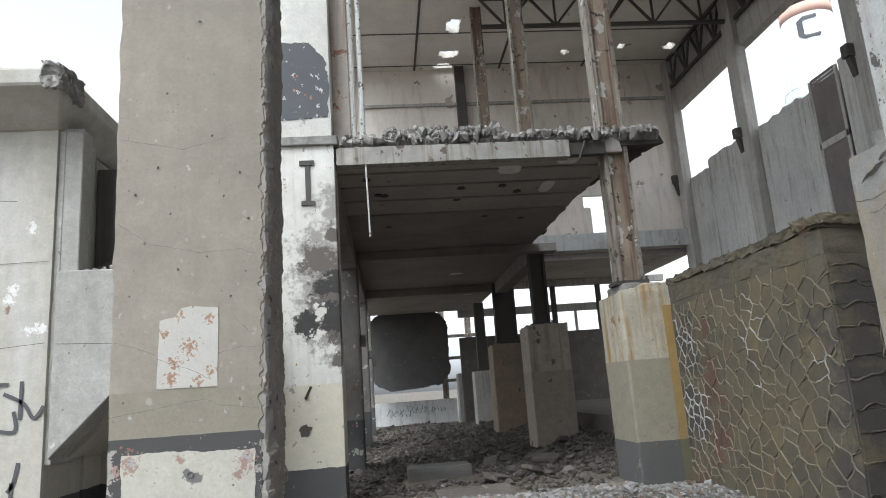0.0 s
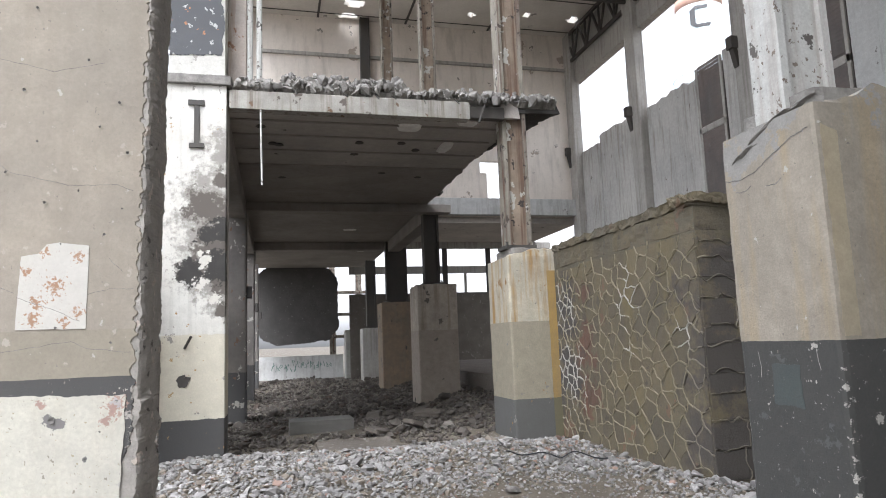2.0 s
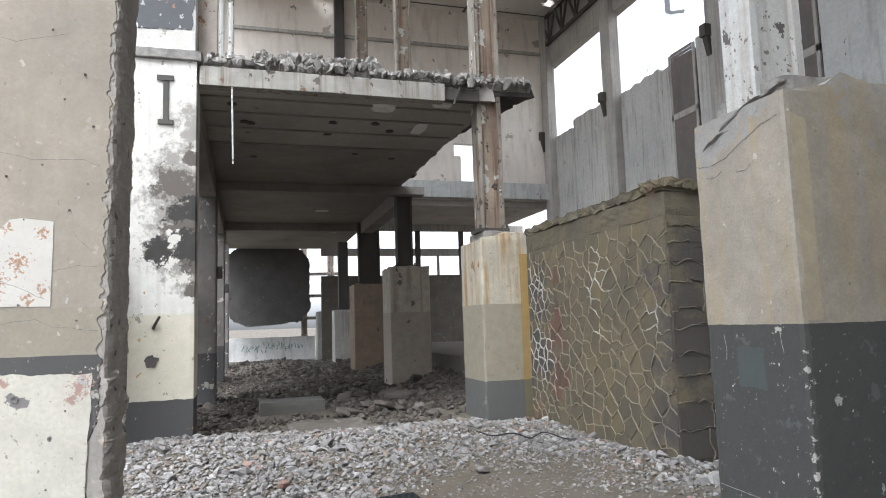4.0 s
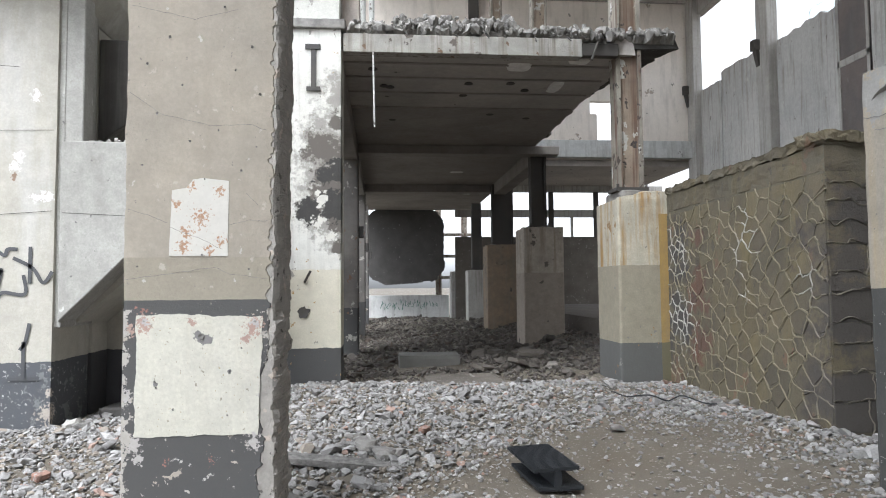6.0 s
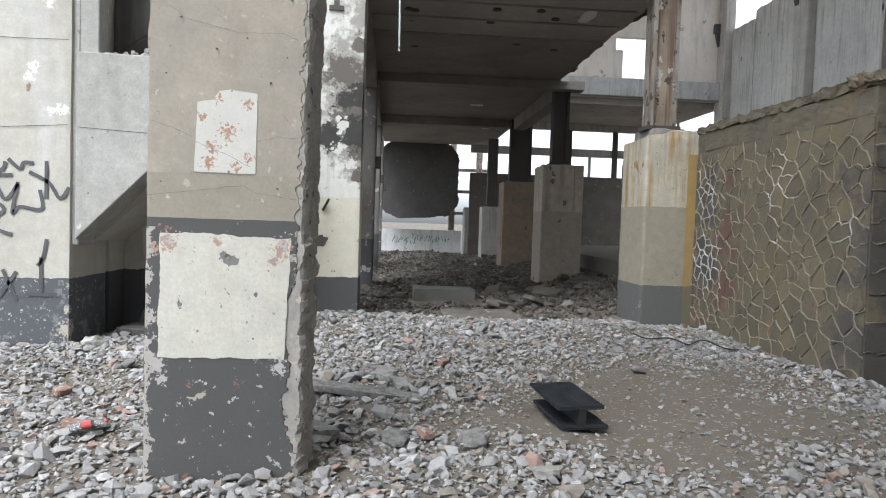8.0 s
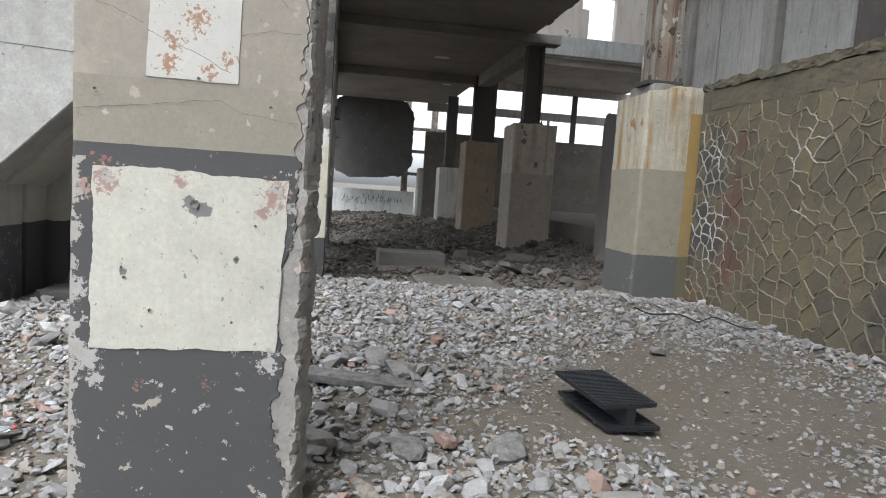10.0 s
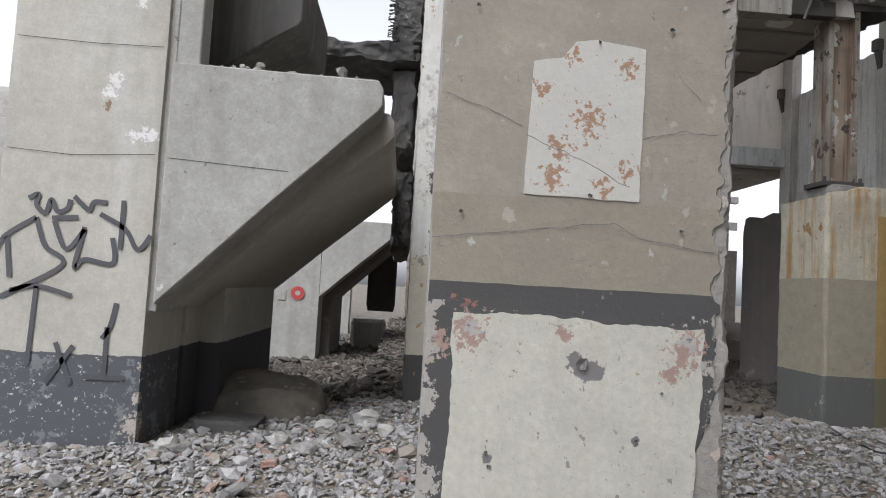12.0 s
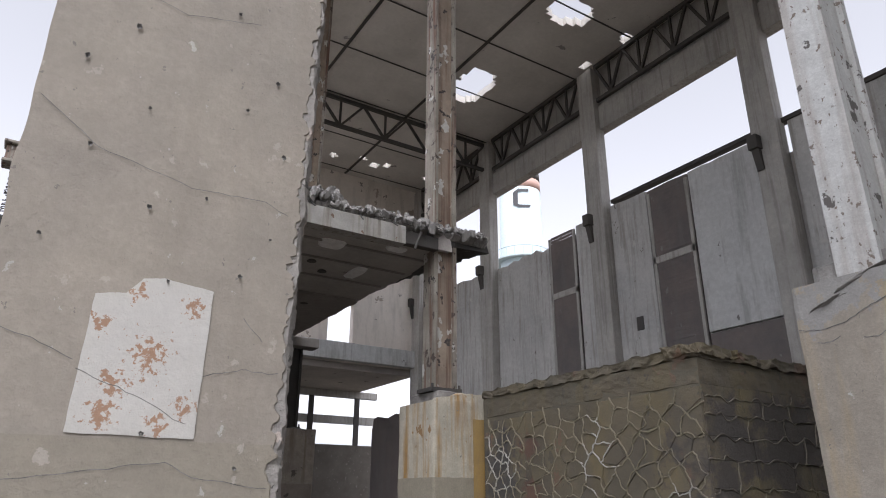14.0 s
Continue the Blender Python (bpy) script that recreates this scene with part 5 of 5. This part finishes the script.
tagged(part("wall_outer", worn_box((-30.0, -5.0, 45.0, 45.5, -1.0, 5.0), 6, 0.05), m_panel_pale), "pale boundary wall in the distance", "wall", kind="structure")

# ---- loose things ----
lump = bmesh.new()
bmesh.ops.create_icosphere(lump, subdivisions=4, radius=1)
for v in lump.verts:
    c = v.co.copy()
    c = Vector([math.copysign(abs(q) ** 0.7, q) for q in c])
    v.co = Vector((-3.16, 10.3, -0.12)) + Vector((c.x * 0.7, c.y * 0.55, c.z * 0.46)) + noise.noise_vector(v.co * 2.2) * 0.1 + noise.noise_vector(v.co * 7) * 0.025
tagged(part("concrete_lump", lump, surface("dirty_lump_concrete", (0.24, 0.21, 0.17), (0.12, 0.11, 0.095), bump=0.9, stain=2.5, dirt=0.5, chips=[((0.36, 0.34, 0.31), 0.2, 6.0)]), smooth=True), "big rounded lump of fallen concrete under the bracket", "debris")
tagged(part("fallen_block", worn_box((-3.6, -3.0, 8.9, 9.5, -0.2, 0.06), 10, 0.07, 0.04), m_soot_and_shade), "dark flat concrete block lying in rubble", "debris")
tagged(part("low_block", worn_box((0.3, 1.6, 14.2, 15.0, -0.6, 0.1), 8, 0.03), surface("dark_block_concrete", (0.17, 0.165, 0.15), (0.12, 0.118, 0.11))), "low dark concrete block on the inner floor", "block")
for k, (x, y, a) in enumerate(((2.7, 13.2, 30), (3.2, 14.6, -20), (2.2, 15.8, 75), (3.4, 16.4, 10), (1.9, 12.9, 50), (0.6, 16.8, -40), (2.9, 17.4, 60))):
    ob = tagged(part("broken_slab_piece", worn_box((-0.28, 0.28, -0.17, 0.17, -0.05, 0.05), 6, 0.05, 0.03, 5), m_dirt), "dusty flat piece of broken concrete on the inner floor", "debris", "flat pieces on the inner floor")
    ob.matrix_basis = pose(x, y, height(x, y) + 0.1, 14 * math.sin(k * 2.1), 18 * math.cos(k * 1.3), a)
tagged(part("flat_slab", worn_box((0.7, 2.0, 11.0, 12.3, -0.3, -0.02), 12, 0.12, 0.07), m_dirt), "flat pale slab half buried in rubble", "slab")
for k, (x, y, sz) in enumerate(((-1.95, 9.3, 0.13), (-2.35, 9.1, 0.1), (-2.7, 8.6, 0.09), (-3.55, 8.15, 0.1), (-1.75, 8.9, 0.08))):
    bm = bmesh.new()
    bmesh.ops.create_icosphere(bm, subdivisions=2, radius=1)
    for v in bm.verts:
        v.co = Vector([math.copysign(abs(q) ** 0.75, q) for q in v.co])
        d = noise.noise_vector(v.co * 1.3 + Vector((k * 4.1, 2, 0))) * 0.4 + noise.noise_vector(v.co * 3.5 + Vector((0, k, 3))) * 0.12
        v.co = (v.co + d) * sz
        v.co.z *= 0.75
    ob = tagged(part("concrete_chunk", bm, m_bracket), "pale broken lump of concrete beside the bracket column", "debris", "larger concrete chunks")
    ob.matrix_basis = pose(x, y, height(x, y) + 0.35 * sz, 9 * math.sin(k), 11 * math.cos(k * 1.7), k * 67)
tagged(part("second_lump", worn_box((-3.4, -2.2, 26.0, 27.0, -0.9, 0.2), 8, 0.15), m_grey), "broken concrete block in the distance", "debris")

# black plastic grating
grate = thing("plastic_grate", "broken black plastic louvre grating on the dirt", "grating")
def grate_plate(m):
    plate = bmesh.new()
    for y in (-0.185, -0.03, 0.012, 0.167):
        box(plate, -0.36, 0.36, y, y + 0.018, -0.006, 0.02)
    box(plate, -0.36, 0.36, -0.16, 0.16, -0.008, -0.004)
    plate.transform(m)
    p = part("panel", plate, m_plastic, grate)
    slat = bmesh.new()
    box(slat, -0.006, 0.006, -0.19, 0.19, 0, 0.024)
    first_slat = part("slat", slat, m_plastic, p)
    for i in range(26):
        ob = first_slat if i == 0 else new("slat", first_slat.data)
        ob.parent = p
        ob.matrix_basis = m @ pose(-0.35 + i * 0.028, 0, 0)


grate_plate(pose(1.275, 5.7, 0.1, 1, 1, -84))
grate_plate(pose(1.31, 5.7, -0.05, -1, 1, -84))
bm = bmesh.new()
box(bm, -0.35, 0.35, -0.03, 0.03, -0.14, -0.01)
bm.transform(pose(1.29, 5.7, 0.1, 0, 1, -84))
part("spine", bm, m_plastic, grate)

# crushed bottle among the stones
bottle = thing("plastic_bottle", "crushed clear plastic bottle with a red label", "bottle")
m_clear = bpy.data.materials.new("clear_plastic")
m_clear.use_nodes = True
pb = m_clear.node_tree.nodes["Principled BSDF"]
pb.inputs["Transmission Weight"].default_value, pb.inputs["Roughness"].default_value, pb.inputs["IOR"].default_value = 0.85, 0.12, 1.3
pb.inputs["Base Color"].default_value = (0.85, 0.88, 0.9, 1)
place = pose(-2.18, 4.96, 0.06, 0, 82, 20)
for name, z0, z1, ra, rb, mat in (("body", -0.12, 0.03, 0.032, 0.034, m_clear), ("shoulder", 0.0305, 0.09, 0.034, 0.013, m_clear), ("label", -0.05, 0.01, 0.0345, 0.0355, m_red), ("cap", 0.0905, 0.11, 0.014, 0.014, m_red)):
    bm = bmesh.new()
    bmesh.ops.create_cone(bm, cap_ends=name != "label", segments=18, radius1=ra, radius2=rb, depth=z1 - z0, matrix=Matrix.Translation((0, 0, (z0 + z1) / 2)))
    for v in bm.verts:
        v.co.x *= 0.72
    bm.transform(place)
    part(name, bm, mat, bottle, smooth=True)

# fallen cable by the pedestal
cv = bmesh.new()
pts = [Vector((3.0 + 0.05 * i, 8.9 - 0.035 * i + 0.1 * math.sin(i * 0.5), 0.09 + 0.03 * math.cos(i * 0.8))) for i in range(22)]
for a, b in zip(pts, pts[1:]):
    tube(cv, a, b, 0.009, 6)
tagged(part("fallen_cable", cv, m_plastic), "black cable lying across the rubble", "cable")

# ---- chimney beyond the wall ----
ch = thing("chimney_stack", "tall pale blue stack with an orange band", "chimney")
C_X, C_Y = 35.1, 46.5
bm = bmesh.new()
bmesh.ops.create_cone(bm, cap_ends=True, segments=40, radius1=2.2, radius2=1.9, depth=28.5, matrix=Matrix.Translation((C_X, C_Y, 14.25)))
part("shaft", bm, m_tank, ch, smooth=True)
bm = bmesh.new()
bmesh.ops.create_cone(bm, cap_ends=True, segments=40, radius1=1.92, radius2=1.9, depth=0.9, matrix=Matrix.Translation((C_X, C_Y, 29.0)))
part("band", bm, m_tank_red, ch, "faded orange painted band", smooth=True)
bm = bmesh.new()
bmesh.ops.create_cone(bm, cap_ends=True, segments=40, radius1=1.9, radius2=1.88, depth=0.8, matrix=Matrix.Translation((C_X, C_Y, 29.9)))
part("rim", bm, m_steel_dark, ch, "dark sooty rim", smooth=True)
bm = bmesh.new()
bmesh.ops.create_cone(bm, cap_ends=True, segments=32, radius1=2.6, radius2=2.6, depth=0.12, matrix=Matrix.Translation((C_X, C_Y, 21.6)))
for i in range(20):
    a, b = i * math.tau / 20, (i + 1) * math.tau / 20
    tube(bm, (C_X + 2.5 * math.cos(a), C_Y + 2.5 * math.sin(a), 21.6), (C_X + 2.5 * math.cos(a), C_Y + 2.5 * math.sin(a), 22.5), 0.04, 5)
    tube(bm, (C_X + 2.5 * math.cos(a), C_Y + 2.5 * math.sin(a), 22.5), (C_X + 2.5 * math.cos(b), C_Y + 2.5 * math.sin(b), 22.5), 0.04, 5)
part("gallery", bm, m_tank, ch)
bm = bmesh.new()
ribbon(bm, [(34.55, 28.05), (33.75, 28.05), (33.55, 27.85), (33.55, 26.65), (33.75, 26.45), (34.55, 26.45), (34.6, 26.6)], 0.28, 44.5)
for v in bm.verts:
    v.co.y += C_Y - math.sqrt(max(0.1, 2.0 ** 2 - (v.co.x - C_X) ** 2)) - 44.5
part("letter_c", bm, m_spray, ch, "dark letter C")

# ---- rubble ----
def templates(count, seed):
    out = []
    rnd = random.Random(seed)
    for _ in range(count):
        bm = bmesh.new()
        for _ in range(16):
            v = Vector((rnd.gauss(0, 1), rnd.gauss(0, 1), rnd.gauss(0, 1))).normalized() * rnd.uniform(0.75, 1.0)
            bm.verts.new((v.x * 0.72, v.y * 0.55, v.z * 0.4))
        r = bmesh.ops.convex_hull(bm, input=bm.verts[:])
        bmesh.ops.delete(bm, geom=[v for v in bm.verts if not v.link_faces], context="VERTS")
        bmesh.ops.triangulate(bm, faces=bm.faces[:])
        bm.verts.index_update()
        out.append((np.array([v.co[:] for v in bm.verts]), np.array([[v.index for v in f.verts] for f in bm.faces])))
        bm.free()
    return out


SHAPES = templates(16, 3)


def heap(name, places, material, label):
    """places: rows of x, y, size."""
    rnd = random.Random(len(places))
    vs, fs, base = [], [], 0
    for x, y, s in places:
        v, f = SHAPES[rnd.randrange(16)]
        e = np.array(Euler((rnd.uniform(-0.5, 0.5), rnd.uniform(-0.5, 0.5), rnd.uniform(0, 6.28))).to_matrix())
        p = (v * s * np.array([1, rnd.uniform(0.7, 1.2), rnd.uniform(0.7, 1.3)])) @ e.T
        p += np.array([x, y, height(x, y) + s * 0.24])
        vs.append(p)
        fs.append(f + base)
        base += len(v)
    v, f = np.concatenate(vs), np.concatenate(fs)
    me = bpy.data.meshes.new(name)
    me.from_pydata(v.tolist(), [], f.tolist())
    me.materials.append(material)
    return tagged(new(name, me), label, "rubble", kind="stuff")


def blocked(x, y):
    for a, b, c, d in ((-1.62, -0.6, 4.3, 4.75), (-1.62, -0.66, 10.75, 11.5), (3.8, 4.9, 10.75, 11.9), (4.5, 9, 6.6, 10.6), (3.78, 5.05, 4.0, 5.15), (-5.25, -3.8, 8.3, 12.9)):
        if a < x < b and c < y < d:
            return True
    return False


def bare(x, y):
    """How far a place lies inside the trodden earth (0 stony, 1 bare)."""
    k = math.exp(-((x - 2.9) / 1.2) ** 2 - ((y - 7.2) / 0.7) ** 2) + math.exp(-((x - 1.9) / 1.0) ** 2 - ((y - 6.3) / 0.7) ** 2) + math.exp(-((x - 0.9) / 0.7) ** 2 - ((y - 5.5) / 0.4) ** 2)
    k += math.exp(-((x - 3.0) / 1.0) ** 2 - ((y - 5.6) / 0.8) ** 2) + 0.8 * math.exp(-((x - 1.9) / 0.9) ** 2 - ((y - 4.8) / 0.5) ** 2)
    k += 2.0 * math.exp(-((x - 1.36) / 0.34) ** 2 - ((y - 5.65) / 0.5) ** 2)
    return min(1, k * 1.0 + 0.45 * noise.noise(Vector((x * 1.3, y * 1.3, 9))))


rnd = random.Random(5)
near_places, inner_places = [], []
while len(near_places) < 68000:
    x, y = rnd.uniform(-8, 6.8), rnd.uniform(-3.0, 11.2)
    if y < 2.6 and rnd.random() > 0.62 * math.exp((y - 2.6) / 2.4):
        continue
    if blocked(x, y) or rnd.random() < bare(x, y) * 0.93:
        continue
    s = min(0.19, 0.022 + rnd.expovariate(1 / 0.018))
    if bare(x, y) > 0.4:
        s = min(s, 0.045)
    near_places.append((x, y, s))
while len(inner_places) < 20000:
    x, y = rnd.uniform(-6, 6.5), rnd.triangular(11.2, 38, 13)
    if blocked(x, y) or (0.6 < x < 2.1 and 10.9 < y < 12.4) or (0.2 < x < 1.7 and 13.3 < y < 15.1):
        continue
    inner_places.append((x, y, min(0.32, 0.035 + rnd.expovariate(1 / 0.032))))
# crumbs along the top of the great bracket
rl = random.Random(17)
for i in range(46):
    v, f = SHAPES[rl.randrange(16)]
    turn = np.array(Euler((rl.uniform(0, 6), rl.uniform(0, 6), rl.uniform(0, 6))).to_matrix())
    k = min(0.13, 0.035 + rl.expovariate(1 / 0.022))
    x = -3.75 + 1.6 * rl.random() ** 1.4
    v = (v * k) @ turn.T
    v += np.array([x, 8.36 + 0.3 * rl.random(), 3.305 - 0.015 * (x + 3.8) - v[:, 2].min()])
    me = bpy.data.meshes.new("concrete_crumb")
    me.from_pydata(v.tolist(), [], f.tolist())
    me.materials.append(m_break)
    tagged(new("concrete_crumb", me), "small broken lump of concrete on the bracket", "debris", "crumbs on the bracket")
# lumps held in the broken edge of the first-floor slab
rl = random.Random(31)
vs, fs, base = [], [], 0
for i in range(760):
    x = rl.uniform(-0.55, 4.9)
    e = 0.16 + 0.13 * noise.noise(Vector((x * 1.1, 0, 1))) + (0.2 if 0.1 < x < 2.2 else 0.04)
    v, f = SHAPES[rl.randrange(16)]
    turn = np.array(Euler((rl.uniform(0, 6), rl.uniform(0, 6), rl.uniform(0, 6))).to_matrix())
    k = rl.random()
    vs.append((v * min(0.22, 0.05 + rl.expovariate(1 / 0.045))) @ turn.T + np.array([x, 10.78 + 0.35 * k + 0.04 * rl.random(), 5.7 + e * min(1.0, 0.45 + k) * rl.uniform(0.35, 1.05)]))
    fs.append(f + base)
    base += len(v)
me = bpy.data.meshes.new("crust_lumps")
me.from_pydata(np.concatenate(vs).tolist(), [], np.concatenate(fs).tolist())
me.materials.append(m_break)
lumps = new("crust_lumps", me)
lumps.parent = slab
lumps["label"] = "pale broken lumps held in the slab edge"
heap("rubble", near_places, m_rubble, "broken grey concrete rubble of all sizes covering the ground")
heap("inner_rubble", inner_places, m_rubble_shaded, "dusty brown debris on the inner floor, darkened for shade")
# larger chunks that lie singly
chunks = [(-1.63, 9.67, 0.07), (-2.42, 8.27, 0.10), (-2.06, 8.57, 0.12), (-3.42, 8.01, 0.08), (-0.20, 6.55, 0.11), (-0.34, 7.13, 0.07), (0.43, 4.97, 0.10), (-0.63, 5.05, 0.12), (0.81, 4.32, 0.08), (-2.20, 5.07, 0.10), (-0.03, 6.31, 0.12), (2.52, 7.34, 0.08), (-0.12, 5.01, 0.10), (-0.68, 5.12, 0.12), (0.08, 6.34, 0.08)]
for k, (x, y, s) in enumerate(chunks):
    bm = bmesh.new()
    bmesh.ops.create_icosphere(bm, subdivisions=2, radius=1)
    for v in bm.verts:
        d = noise.noise_vector(v.co * 1.1 + Vector((k * 3.7, 0, 0))) * 0.55 + noise.noise_vector(v.co * 3.0 + Vector((0, k, 0))) * 0.16
        v.co = Vector((v.co.x * 1.25, v.co.y * 0.95, v.co.z * 0.62)) * (1 + d.x) * s
        v.co.z = max(-0.35 * s, min(0.42 * s, v.co.z))
    ob = tagged(part("concrete_chunk", bm, m_break if k % 3 else m_pit), "broken lump of grey concrete lying on the rubble", "debris", "larger concrete chunks")
    ob.matrix_basis = pose(x, y, height(x, y) + 0.3 * s + 0.02, 9 * math.sin(k), 11 * math.cos(k * 1.7), k * 67)
bm = worn_box((-0.55, 0.55, -0.09, 0.09, -0.03, 0.03), 10, 0.04, 0.02, 6)
plank = tagged(part("debris_plank", bm, m_pit), "long narrow slab of debris lying in the rubble", "debris")
plank.matrix_basis = pose(-0.39, 6.08, height(-0.39, 6.08) + 0.05, 3, 5, -7.0)
# single broken bricks
bricks = [(-1.95, 5.6), (-2.4, 5.2), (-2.9, 6.1), (0.1, 5.1), (-2.6, 7.6), (0.4, 7.4), (-4.2, 6.0)]
bm = worn_box((-0.065, 0.065, -0.045, 0.045, -0.03, 0.03), 5, 0.02, 0.015, 8)
first = tagged(part("brick", bm, m_brick), "broken red brick lying in the rubble", "brick", "bricks in the rubble")
first.matrix_basis = pose(bricks[0][0], bricks[0][1], height(*bricks[0]) + 0.05, 10, 5, 30)
for k, (x, y) in enumerate(bricks[1:]):
    copy_thing(first, pose(x, y, height(x, y) + 0.05, 12 * math.sin(k), 10 * math.cos(k * 2), k * 57))
